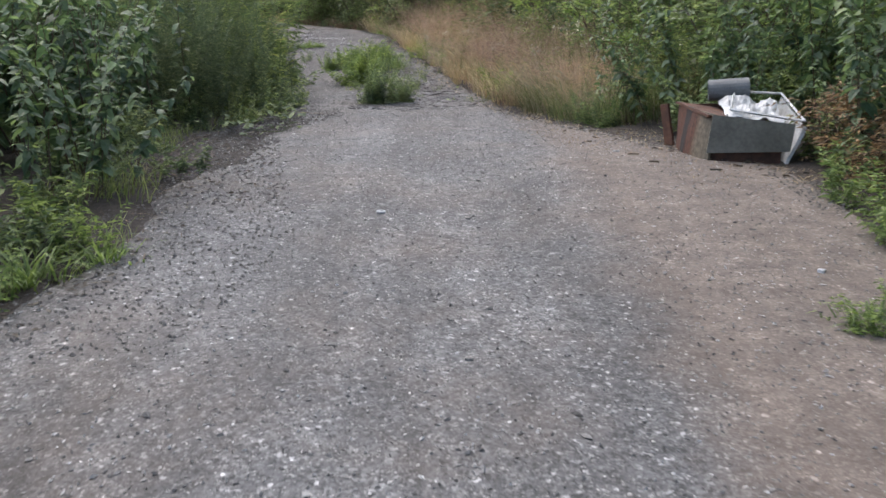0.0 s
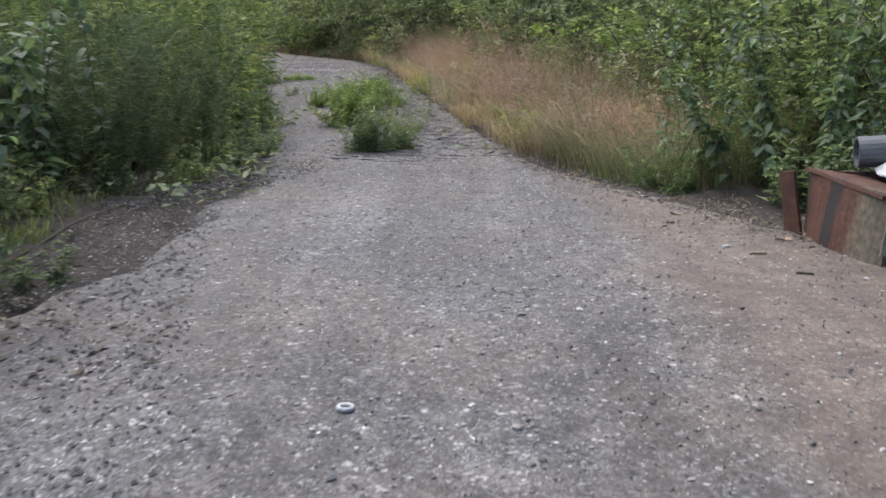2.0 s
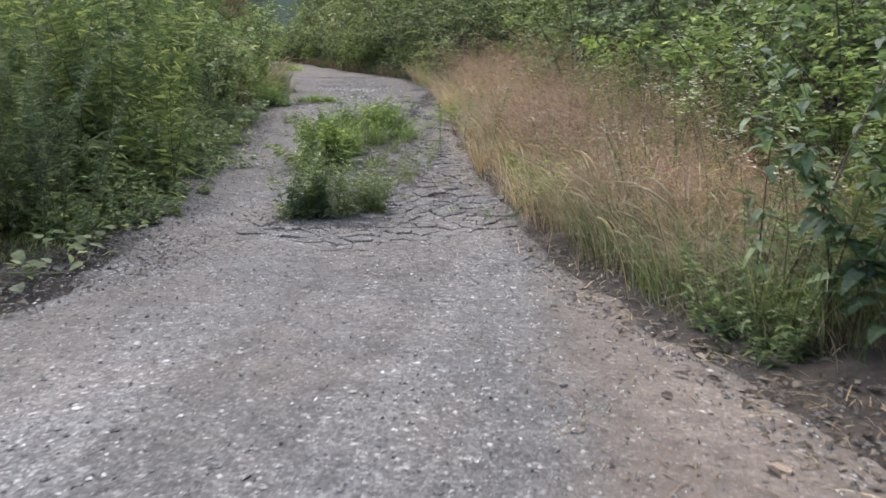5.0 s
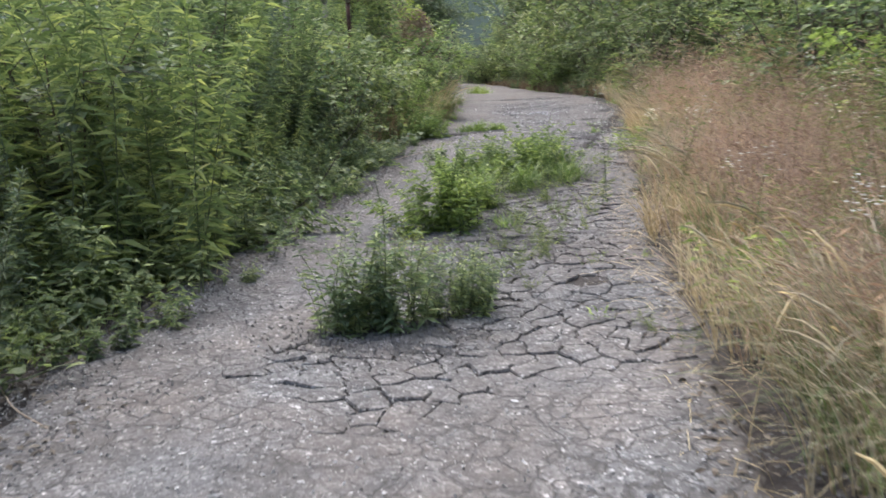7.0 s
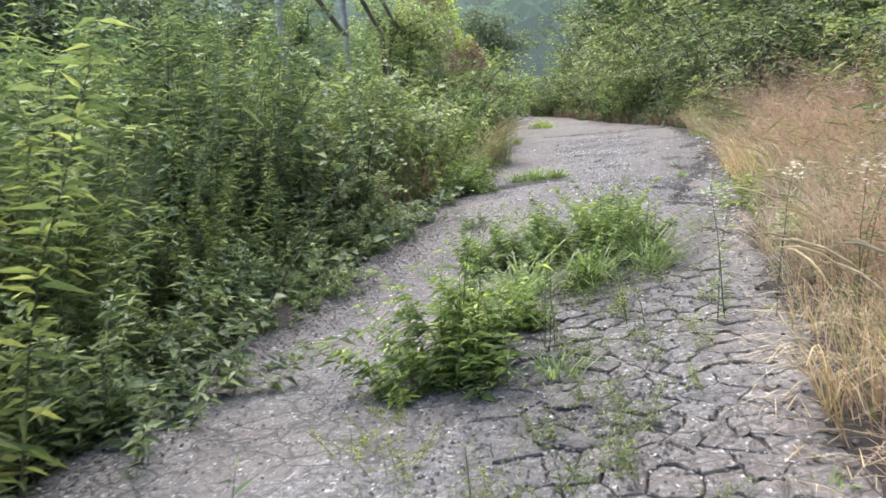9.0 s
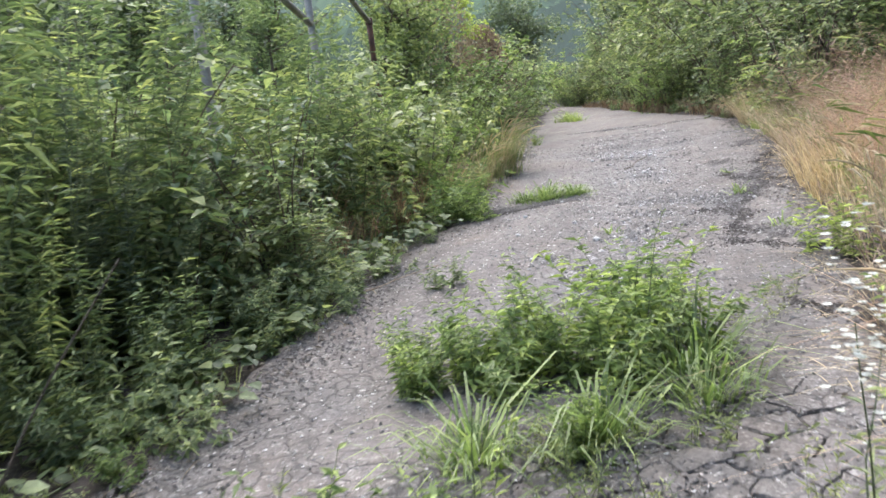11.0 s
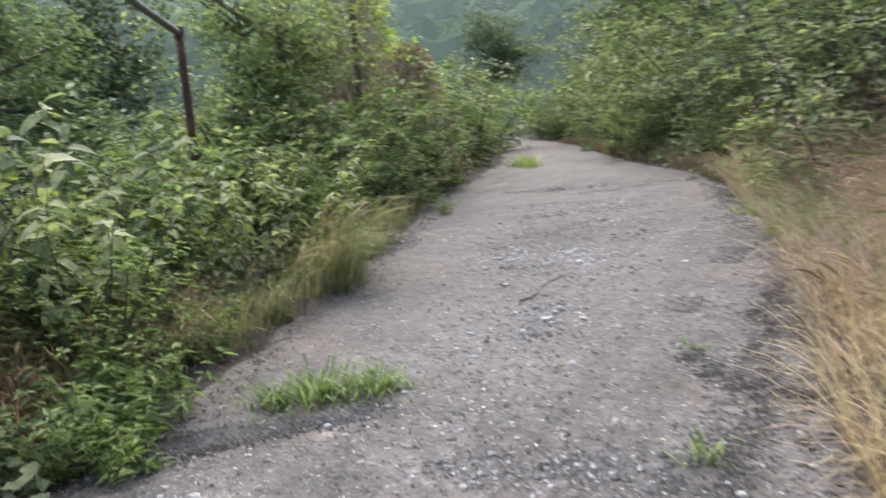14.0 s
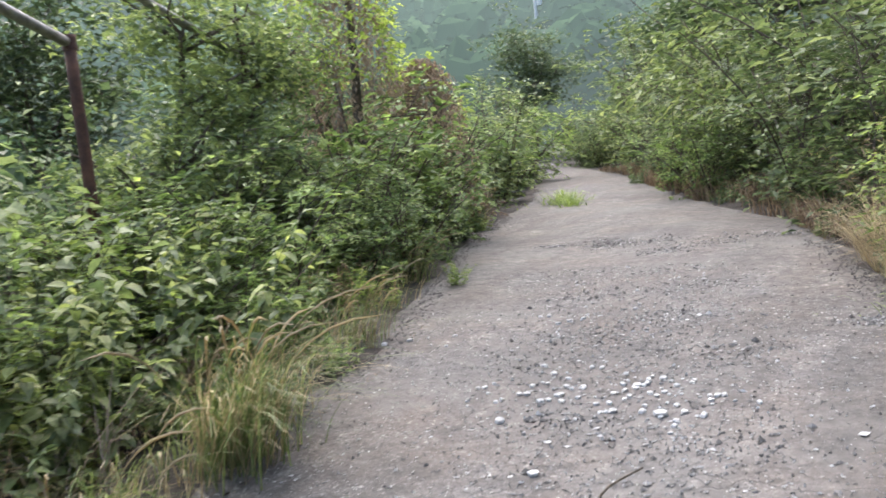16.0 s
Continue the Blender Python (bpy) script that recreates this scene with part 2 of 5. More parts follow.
    fine_line = mix(nt, 1.0, fine_line, spots, "MULTIPLY")
    fine_line = mix(nt, 1.0, mix(nt, 1.0, fine_line, onset.outputs[0], "MULTIPLY"), fade.outputs[0], "MULTIPLY")
    cm = mix(nt, 1.0, cm, fine_line, "LIGHTEN")
    col = mix(nt, cm, col, (0.035, 0.032, 0.03))
    nt.links.new(col, b.inputs["Base Color"])
    b.inputs["Roughness"].default_value = 0.85
    bump(nt, b, mix(nt, 0.6, part_col.outputs[1], mix(nt, cm, (1, 1, 1), (0, 0, 0))), 0.7, 0.012)
    return m


ASPHALT = asphalt_material("worn_asphalt")


def soil_material():
    m, nt, b = material("litter_soil")
    pos = position(nt)
    n1, n2 = noise_tex(nt, pos, 1.3, 6.0, 0.65), noise_tex(nt, pos, 24.0, 5.0, 0.7)
    col = ramp(nt, n1, [(0.3, (0.018, 0.015, 0.013)), (0.52, (0.038, 0.031, 0.027)), (0.75, (0.095, 0.077, 0.064))])
    col = mix(nt, 1.0, col, ramp(nt, n2, [(0.25, (0.5, 0.5, 0.5)), (0.75, (1.4, 1.35, 1.3))]), "MULTIPLY")
    nt.links.new(col, b.inputs["Base Color"])
    b.inputs["Roughness"].default_value = 0.95
    bump(nt, b, n2, 0.8, 0.03)
    return m


SOIL = soil_material()


def weedy_material():
    """Ground under low weeds, away from the lane."""
    m, nt, b = material("weedy_ground")
    pos = position(nt)
    n1, n2, n3 = noise_tex(nt, pos, 0.35, 5.0, 0.6), noise_tex(nt, pos, 3.0, 5.0, 0.7), noise_tex(nt, pos, 30.0, 4.0, 0.7)
    col = mix(nt, n1, ramp(nt, n2, [(0.3, (0.045, 0.06, 0.028)), (0.7, (0.1, 0.14, 0.05))]), ramp(nt, n2, [(0.35, (0.075, 0.055, 0.035)), (0.7, (0.11, 0.13, 0.06))]))
    col = mix(nt, 1.0, col, ramp(nt, n3, [(0.25, (0.5, 0.5, 0.5)), (0.75, (1.4, 1.4, 1.3))]), "MULTIPLY")
    nt.links.new(col, b.inputs["Base Color"])
    b.inputs["Roughness"].default_value = 0.95
    bump(nt, b, n3, 0.9, 0.05)
    return m


WEEDY = weedy_material()

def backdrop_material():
    """Distant woods: leaf colour, hazy air in front painted in as faint emission."""
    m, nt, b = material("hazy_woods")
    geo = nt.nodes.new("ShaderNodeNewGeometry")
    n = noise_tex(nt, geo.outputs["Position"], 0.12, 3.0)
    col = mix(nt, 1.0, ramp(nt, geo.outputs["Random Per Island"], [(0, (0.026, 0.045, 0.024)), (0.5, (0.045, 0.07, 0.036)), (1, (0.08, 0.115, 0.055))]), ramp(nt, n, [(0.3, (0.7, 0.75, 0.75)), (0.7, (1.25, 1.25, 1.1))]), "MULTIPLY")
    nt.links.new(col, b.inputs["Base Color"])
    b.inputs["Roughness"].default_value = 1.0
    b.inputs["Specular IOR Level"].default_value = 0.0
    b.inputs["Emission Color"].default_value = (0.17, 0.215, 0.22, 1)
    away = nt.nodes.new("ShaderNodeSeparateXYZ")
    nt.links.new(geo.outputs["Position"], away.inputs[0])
    # painted haze: the bluish emission strengthens towards the north
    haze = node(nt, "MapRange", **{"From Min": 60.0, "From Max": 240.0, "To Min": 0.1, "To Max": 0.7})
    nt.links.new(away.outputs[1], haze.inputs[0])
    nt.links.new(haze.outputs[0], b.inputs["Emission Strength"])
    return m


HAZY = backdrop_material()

# ---- plan: heights and road edges along the way north ----
GROUND_Y = [-10, 0, 4, 5.5, 7, 9, 12, 13, 14.3, 17, 20, 22, 24, 25.5, 27, 33, 45, 60, 90]
GROUND_Z = [-.1, 0, .14, .25, .28, .24, .17, .17, .28, .42, .57, .66, .75, .86, .93, 1.1, 1.5, 2.0, 2.6]
WEST_Y = [-10, 3.0, 4.5, 5.5, 7.0, 8.6, 10.5, 12, 13.2, 14.8, 16.1, 17.7, 19, 20, 21, 22.6, 24.4, 26, 28.4, 32, 37, 45, 50, 60]
WEST_X = [-2.2, -2.0, -1.75, -1.95, -2.3, -2.6, -2.2, -2.4, -2.6, -2.95, -3.05, -3.4, -3.8, -4.05, -4.0, -4.4, -5.0, -5.3, -6.3, -7.7, -8.9, -12.3, -14.6, -21]
EAST_Y = [-10, 2.0, 5.5, 6.6, 7.6, 9.0, 9.7, 10.3, 11.4, 13.1, 14.7, 16.5, 17.5, 20.5, 22.6, 25, 27.4, 29.5, 32, 34.4, 41.8, 51, 60]
EAST_X = [2.2, 2.2, 2.6, 2.7, 2.1, 1.7, 1.45, 1.2, .98, .67, .23, -.03, -.25, -.55, -1.05, -1.4, -2.0, -2.55, -3.4, -5.0, -8.6, -14.2, -20]


def west(y):
    return np.interp(y, WEST_Y, WEST_X)


def east(y):
    return np.interp(y, EAST_Y, EAST_X)


def smooth(a, b, v):
    t = np.clip((v - a) / (b - a), 0, 1)
    return t * t * (3 - 2 * t)


def ground(x, y):
    """Height of the ground: the road's long rise, a bank to the east, a fall to the west, hills far off."""
    x, y = np.asarray(x, float), np.asarray(y, float)
    z = sum(np.interp(y + d, GROUND_Y, GROUND_Z) for d in (-0.8, -0.4, 0, 0.4, 0.8)) / 5
    w, e = west(y), east(y)
    out_e, out_w = np.maximum(x - e, 0), np.maximum(w - x, 0)
    z = z + 0.5 * smooth(0.3, 5, out_e) + 6.0 * smooth(6, 45, out_e) - 0.25 * smooth(0.2, 3, out_w) - 1.5 * smooth(5, 20, out_w)
    z = z + 0.02 * np.sin(1.7 * x + 0.9 * y) + 0.02 * np.sin(2.3 * y - 1.1 * x) * (out_e + out_w > 0.3)
    r = np.hypot(x + 10, y - 20)
    ridge = smooth(55, 210, r) * smooth(-0.15, 0.5, (y - 20) / np.maximum(r, 1))
    z = z + ridge * (66 + 12 * np.sin(0.021 * x + 0.6) + 5 * np.sin(0.047 * x - 0.03 * y))
    return z


def link(name, verts, faces, mats, index=None, shade=False):
    me = bpy.data.meshes.new(name)
    me.from_pydata(np.asarray(verts).tolist(), [], faces if isinstance(faces, list) else faces.tolist())
    for m in mats if isinstance(mats, (list, tuple)) else [mats]:
        me.materials.append(m)
    if index is not None:
        me.polygons.foreach_set("material_index", np.asarray(index, np.int32))
    if shade:
        me.polygons.foreach_set("use_smooth", np.ones(len(me.polygons), bool))
    me.update()
    return me


def sheet(name, xs, ys, z, mat):
    """A grid over xs (rows of x for each y) with heights z."""
    ny, nx = z.shape
    v = np.stack([xs, np.repeat(np.asarray(ys)[:, None], nx, 1), z], -1).reshape(-1, 3)
    i = np.arange(ny * nx).reshape(ny, nx)
    f = np.stack([i[:-1, :-1], i[:-1, 1:], i[1:, 1:], i[1:, :-1]], -1).reshape(-1, 4)
    return link(name, v, f, mat, shade=True)


def spread(dense_a, dense_b, step, ends):
    core = np.arange(dense_a, dense_b + step / 2, step)
    grow = np.geomspace(step, ends, 46).cumsum()
    return np.concatenate([dense_a - grow[::-1], core, dense_b + grow])


rng = np.random.default_rng(7)
gx, gy = spread(-16, 9, 0.3, 260), spread(-6, 46, 0.3, 260)
GX, GYY = np.meshgrid(gx, gy)
GZZ = ground(GX, GYY)
inside = (GX > west(GYY) + 0.15) & (GX < east(GYY) - 0.15) & (GYY > -10) & (GYY < 58)
GZZ = GZZ - 0.06 * inside + 0.02 * rng.standard_normal(GZZ.shape) * ~inside
soil_mesh = sheet("ground", GX, gy, GZZ, SOIL)
soil_mesh.materials.append(WEEDY)
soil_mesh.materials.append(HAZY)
# ground beyond 62 m takes the woods' painted haze glow too
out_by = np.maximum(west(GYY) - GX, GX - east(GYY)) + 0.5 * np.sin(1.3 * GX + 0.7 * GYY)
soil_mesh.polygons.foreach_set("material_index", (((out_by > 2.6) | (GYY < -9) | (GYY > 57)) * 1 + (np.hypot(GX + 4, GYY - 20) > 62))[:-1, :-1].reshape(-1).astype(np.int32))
tagged(new("ground", soil_mesh), "brown soil and leaf litter under the roadside weeds", "ground", kind="structure")

ry = np.arange(-9.0, 57.0, 0.12)
cross = np.linspace(0, 1, 45)
jag_w = np.array([0.22 * noise.noise((0, y * 1.3, 3)) + 0.12 * noise.noise((5, y * 5, 1)) for y in ry])
jag_e = np.array([0.2 * noise.noise((9, y * 1.3, 3)) + 0.12 * noise.noise((4, y * 5, 1)) for y in ry])
rw = west(ry) + jag_w + 0.75 * smooth(5.2, 7.4, ry) * (1 - smooth(9.6, 12.4, ry))
re = east(ry) + jag_e
RX = rw[:, None] + (re - rw)[:, None] * cross[None]
RY = np.repeat(ry[:, None], len(cross), 1)
RZ = ground(RX, RY) + 0.018 + 0.012 * np.sin(RX * 2.1 + RY * 0.7) * np.sin(RY * 1.3)
RZ[:, 0] -= 0.07
RZ[:, -1] -= 0.07


def broken(x, y):
    """Where the lane is broken into slabs."""
    edge = -1.0 - 0.09 * (y - 11) + 0.35 * np.sin(1.9 * y) + 0.15 * np.sin(5.1 * y + 1)
    main = (x > edge) & (x < east(y) - 0.12) & (y > 11.6 + 0.5 * np.sin(2.3 * x) + 0.25 * np.sin(6.1 * x)) & (y < 17.6 + 0.5 * np.sin(3 * x))
    return main


def rut(x, y):
    """Two crumbled lines along the far stretch."""
    line_e = -1.4 - 0.05 * (y - 20) + 0.12 * np.sin(2.6 * y)
    line_w = west(y) + 0.45 + 0.15 * np.sin(1.9 * y)
    at_e = (np.abs(x - line_e) < 0.14 + 0.1 * np.sin(4.1 * y)) & (y > 18.0) & (y < 24.2)
    at_w = (np.abs(x - line_w) < 0.13 + 0.12 * np.sin(3.3 * y + 1)) & (y > 17.5) & (y < 22.6)
    return at_e | at_w


hole = broken(RX, RY) & broken(RX + 0.16, RY) & broken(RX - 0.16, RY) & broken(RX, RY + 0.16) & broken(RX, RY - 0.16)
RZ = RZ - 0.014 * hole
road_mesh = sheet("road", RX, ry, RZ, ASPHALT)
road_mesh.materials.append(SOIL)
inner = hole[:-1, :-1] & hole[1:, 1:] & hole[:-1, 1:] & hole[1:, :-1]
road_mesh.polygons.foreach_set("material_index", inner.reshape(-1).astype(np.int32))
road = tagged(new("road", road_mesh), "worn grey asphalt lane, cracked and strewn with grit", "road", kind="structure")


def road_top(x, y):
    return ground(x, y) + 0.018 + 0.012 * np.sin(x * 2.1 + y * 0.7) * np.sin(y * 1.3)


# ---- leaf and stem geometry ----
def unit(v):
    return v / np.maximum(np.linalg.norm(v, axis=-1, keepdims=True), 1e-9)


def leaves(at, way, length, width, fold=0.25, droop=0.3, fine=False, wide_at=0.4):
    """Leaf blades from points along ways: folded on the midrib, drooping at the tip. Returns vertices and triangles."""
    at, way = np.asarray(at, float), unit(np.asarray(way, float))
    n = len(at)
    length, width = np.broadcast_to(length, n)[:, None], np.broadcast_to(width, n)[:, None]
    up = np.tile([0.0, 0.0, 1.0], (n, 1)) + 0.25 * rng.standard_normal((n, 3))
    side = unit(np.cross(way, up))
    up = np.cross(side, way)

    def at_share(s, lateral):
        return at + way * length * s - up * length * droop * s * s + side * width * 0.5 * lateral + up * width * 0.5 * fold * abs(lateral)

    if fine:
        rings = [at, at_share(wide_at, -1), at_share(wide_at, 1), at_share(1, 0)]
        tri = [(0, 3, 1), (0, 2, 3)]
    else:
        rings = [at, at_share(.28, -.85), at_share(.28, 0), at_share(.28, .85), at_share(.65, -.75), at_share(.65, 0), at_share(.65, .75), at_share(1, 0)]
        tri = [(0, 2, 1), (0, 3, 2), (1, 2, 5), (1, 5, 4), (2, 3, 6), (2, 6, 5), (4, 5, 7), (5, 6, 7)]
    k = len(rings)
    v = np.stack(rings, 1).reshape(-1, 3)
    f = (np.arange(n)[:, None, None] * k + np.array(tri)[None]).reshape(-1, 3)
    return v, f


def tube(path, radii, sides=4):
    path = np.asarray(path, float)
    n = len(path)
    d = unit(np.gradient(path, axis=0))
    ref = np.where(np.abs(d[:, 2:3]) > 0.9, [[1.0, 0, 0]], [[0, 0, 1.0]])
    a = unit(np.cross(d, ref))
    b = np.cross(d, a)
    ang = np.arange(sides) * 2 * math.pi / sides
    r = np.broadcast_to(radii, n)[:, None, None]
    v = (path[:, None] + r * (np.cos(ang)[None, :, None] * a[:, None] + np.sin(ang)[None, :, None] * b[:, None])).reshape(-1, 3)
    f = []
    for i in range(n - 1):
        for j in range(sides):
            p, q = i * sides + j, i * sides + (j + 1) % sides
            f += [(p, q, q + sides), (p, q + sides, p + sides)]
    return v, np.array(f)


def join(pieces):
    vs, fs, k = [], [], 0
    for v, f in pieces:
        vs.append(v)
        fs.append(f + k)
        k += len(v)
    return np.concatenate(vs), np.concatenate(fs)


def part_np(name, geo, mat, parent, label="", shade=False):
    ob = new(name, link(name, geo[0], geo[1], mat, shade=shade))
    ob.parent = parent
    return tagged(ob, label)


def part(name, bm, mat, parent, label=""):
    me = bpy.data.meshes.new(name)
    bm.normal_update()
    bm.to_mesh(me)
    bm.free()
    me.materials.append(mat)
    ob = new(name, me)
    ob.parent = parent
    return tagged(ob, label)


def stem_path(height, lean, bend, steps=7, foot=(0, 0, 0)):
    a = rng.uniform(0, 2 * math.pi)
    s = np.linspace(0, 1, steps)
    reach = lean * s + bend * s ** 2.5
    wob = 0.015 * height * np.cumsum(rng.standard_normal((steps, 2)), 0) * s[:, None]
    return np.stack([foot[0] + math.cos(a) * reach + wob[:, 0], foot[1] + math.sin(a) * reach + wob[:, 1], foot[2] + height * s * (1 - 0.08 * s)], 1)


def on_path(path, share):
    s = np.linspace(0, 1, len(path))
    return np.stack([np.interp(share, s, path[:, k]) for k in range(3)], 1)


def outward(n, rise, spin=None):
    a = rng.uniform(0, 2 * math.pi, n) if spin is None else spin
    return np.stack([np.cos(a), np.sin(a), rise + 0.25 * rng.standard_normal(n)], 1)


def stem_plant(name, label, stems, height, per_stem, size, start, spread_r, leaf_mat, stem_mat, rise=0.3, droop=0.35, lean=0.25, bend=0.25, fine=True, group="", thick=0.005, wide_at=0.4, fold=0.25, taper=0.4, apart=True):
    """A herb of several leafy stems from one root; apart: each stem a part with its leaves under it."""
    root = new(name)
    tubes, blades = [], []
    for _ in range(stems):
        h = height * rng.uniform(0.5, 1.05)
        a, r = rng.uniform(0, 6.28), spread_r * math.sqrt(rng.uniform(0, 1))
        p = stem_path(h, lean * h * rng.uniform(0.1, 1), bend * h * rng.uniform(0, 1), 7, (r * math.cos(a), r * math.sin(a), -0.03))
        tubes.append(tube(p, np.linspace(thick, thick * 0.3, 7), 3) if apart else tube(p[::3], np.linspace(thick, thick * 0.3, 3), 3))
        share = start + (1 - start) * np.sort(rng.uniform(0, 1, per_stem)) ** 0.9
        spin = np.arange(per_stem) * 2.4 + rng.uniform(0, 6.28)
        grow = (1 - taper * share) * rng.uniform(0.5, 1.25, per_stem)
        blades.append(leaves(on_path(p, share), outward(per_stem, rise, spin), size[0] * grow, size[1] * grow, fold, droop * rng.uniform(0.2, 1.9, (per_stem, 1)), fine, wide_at))
    if apart:
        for t, l in zip(tubes, blades):
            stem = part_np("stem", t, stem_mat, root)
            tagged(part_np("foliage", l, leaf_mat, stem), kind="stuff")
    else:
        tagged(part_np("stalk_tangle", join(tubes), stem_mat, root), kind="stuff")
        tagged(part_np("foliage", join(blades), leaf_mat, root), kind="stuff")
    return tagged(root, label, "weed", group)


def shrub(name, label, height, width, boughs, twigs, per_twig, size, leaf_mat, group="", fine=True, category="shrub", droop=0.4, low=0.05, apart=True):
    """A woody bush: boughs, twigs off them, leaves along the twigs."""
    root = new(name)
    limbs, twig_tubes, blades = [], [], []
    for _ in range(boughs):
        a = rng.uniform(0, 6.28)
        h = height * rng.uniform(0.55, 1.0)
        p = stem_path(h, width * 0.25 * rng.uniform(0.2, 1), width * 0.3 * rng.uniform(0.2, 1), 7, (0.12 * math.cos(a), 0.12 * math.sin(a), -0.05))
        limbs.append(tube(p, np.linspace(0.016, 0.004, 7) * height / 2, 4))
        for s in rng.uniform(low, 1, twigs):
            b = on_path(p, np.array([s]))[0]
            w = unit(np.array([*rng.standard_normal(2), rng.uniform(-0.1, 0.8)]))
            l = width * 0.33 * rng.uniform(0.4, 1.1)
            k = np.linspace(0, 1, 3)[:, None]
            q = b + w * l * k + np.array([0, 0, -0.25 * l]) * k ** 2
            if apart or rng.uniform() < 0.3:
                twig_tubes.append(tube(q, np.linspace(0.005, 0.002, 3), 3))
            share = rng.uniform(0.1, 1, per_twig)
            blades.append(leaves(on_path(q, share) + 0.03 * rng.standard_normal((per_twig, 3)), outward(per_twig, 0.2) + 0.4 * w, size[0] * rng.uniform(0.6, 1.2, per_twig), size[1] * rng.uniform(0.6, 1.2, per_twig), 0.2, droop, fine))
    if apart:
        for t in limbs:
            part_np("bough", t, BARK, root)
    else:
        twig_tubes += limbs
    tagged(part_np("twig_tangle", join(twig_tubes), BARK, root), kind="stuff")
    tagged(part_np("foliage", join(blades), leaf_mat, root), kind="stuff")
    return tagged(root, label, category, group)


def tree(name, label, height, crown, limbs, clumps, per_clump, leaf, leaf_mat, group="", bare=0.3):
    """Tapered trunk, limbs, and clumps of leaves round the limb ends with gaps between."""
    root = new(name)
    trunk = stem_path(height, 0.06 * height, 0.06 * height, 10)
    blades = []
    stem = part_np("trunk", tube(trunk, 0.016 * height * np.linspace(1, 0.2, 10), 8), BARK, root, shade=True)
    for _ in range(limbs):
        s = rng.uniform(bare, 0.95)
        b = on_path(trunk, np.array([s]))[0]
        a = rng.uniform(0, 6.28)
        l = crown * 0.5 * rng.uniform(0.55, 1.1) * (1.15 - 0.6 * s)
        w = np.array([math.cos(a), math.sin(a), rng.uniform(0.2, 0.7)])
        k = np.linspace(0, 1, 6)[:, None]
        q = b + w * l * k + np.array([0, 0, 0.15 * l]) * k ** 2 + 0.05 * l * rng.standard_normal((6, 3)) * k
        part_np("limb", tube(q, np.linspace(0.012 * height * (1 - s) + 0.02, 0.012, 6), 5), BARK, stem)
        for _ in range(clumps):
            c = on_path(q, rng.uniform(0.3, 1.05, 1))[0] + 0.12 * crown * rng.standard_normal(3) * [1, 1, 0.7]
            p = c + crown * 0.06 * rng.standard_normal((per_clump, 3)) * [1, 1, 0.6]
            blades.append(leaves(p, outward(per_clump, 0.0), leaf[0] * rng.uniform(0.6, 1.3, per_clump), leaf[1] * rng.uniform(0.6, 1.3, per_clump), 0.2, 0.35, True))
    tagged(part_np("crown", join(blades), leaf_mat, root), kind="stuff")
    return tagged(root, label, "tree", group)


def settle(x, y, sink=0.0):
    return float(ground(x, y)) - sink


def plant(protos, x, y, scale=1.0, tall=1.0, tilt=8.0):
    """A copy of one of the prototypes, rooted at x, y."""
    src = protos[rng.integers(len(protos))]
    m = pose(x, y, settle(x, y), rng.normal(0, tilt), rng.normal(0, tilt), rng.uniform(0, 360))
    ob = copy_thing(src, m)
    ob.scale = (scale, scale, scale * tall)
    return ob


PROTOS = []


def kinds(count, make):
    """Prototypes of one kind; they are dropped once the planting is done."""
    made = [make() for _ in range(count)]
    PROTOS.extend(made)
    return made


def both(make):
    """Three prototypes with every stem apart, for the front row, and three with joined stems for the rows behind."""
    return kinds(3, lambda: make(True)), kinds(3, lambda: make(False))


KNOTWEED = both(lambda apart: stem_plant("knotweed", "tall knotweed with broad dull green leaves on dark stems", 7, 2.3, 50, (0.15, 0.1), 0.16, 0.4, KNOT, STEM_RED, 0.1, 0.55, 0.2, 0.3, not apart, "knotweed thicket", 0.008, taper=0.3, apart=apart))
GOLDENROD = both(lambda apart: stem_plant("goldenrod", "tall green goldenrod with narrow leaves, not in flower", 11, 2.3, 125, (0.14, 0.026), 0.08, 0.45, LANCE, STEM_GREEN, 0.45, 0.5, 0.2, 0.15, True, "goldenrod bank", taper=0.35, apart=apart))
MUGWORT = both(lambda apart: stem_plant("mugwort", "tall feathery grey-green mugwort on the verge", 12, 2.0, 210, (0.09, 0.019), 0.26, 0.45, FEATHER, STEM_GREEN, 0.6, 0.35, 0.22, 0.15, True, "mugwort bank", taper=0.35, apart=apart))
BROADBUSH = both(lambda apart: shrub("bush", "dense green bush with broad leaves beside the lane", 2.1, 2.1, 8, 11 if apart else 9, 17 if apart else 10, (0.11, 0.065) if apart else (0.14, 0.085), SHRUB, "roadside bushes", apart=apart))
DULLBUSH = both(lambda apart: shrub("bush", "dull grey-green leafy bush beside the lane", 2.0, 2.1, 8, 11 if apart else 9, 16 if apart else 11, (0.1, 0.05) if apart else (0.12, 0.06), DULL, "roadside bushes", apart=apart))
PALEBUSH = both(lambda apart: shrub("bush", "light green leafy bush beside the lane", 2.0, 2.0, 8, 11 if apart else 9, 15 if apart else 10, (0.1, 0.055) if apart else (0.12, 0.07), BRIGHT, "roadside bushes", apart=apart))
HERB = kinds(4, lambda: stem_plant("leafy_herb", "tall herb with broad pale green leaves beside the lane", 5, 1.5, 34, (0.16, 0.115), 0.08, 0.25, PALE, STEM_GREEN, 0.15, 0.55, 0.3, 0.3, False, "leafy herbs by the fence", 0.006, taper=0.35))
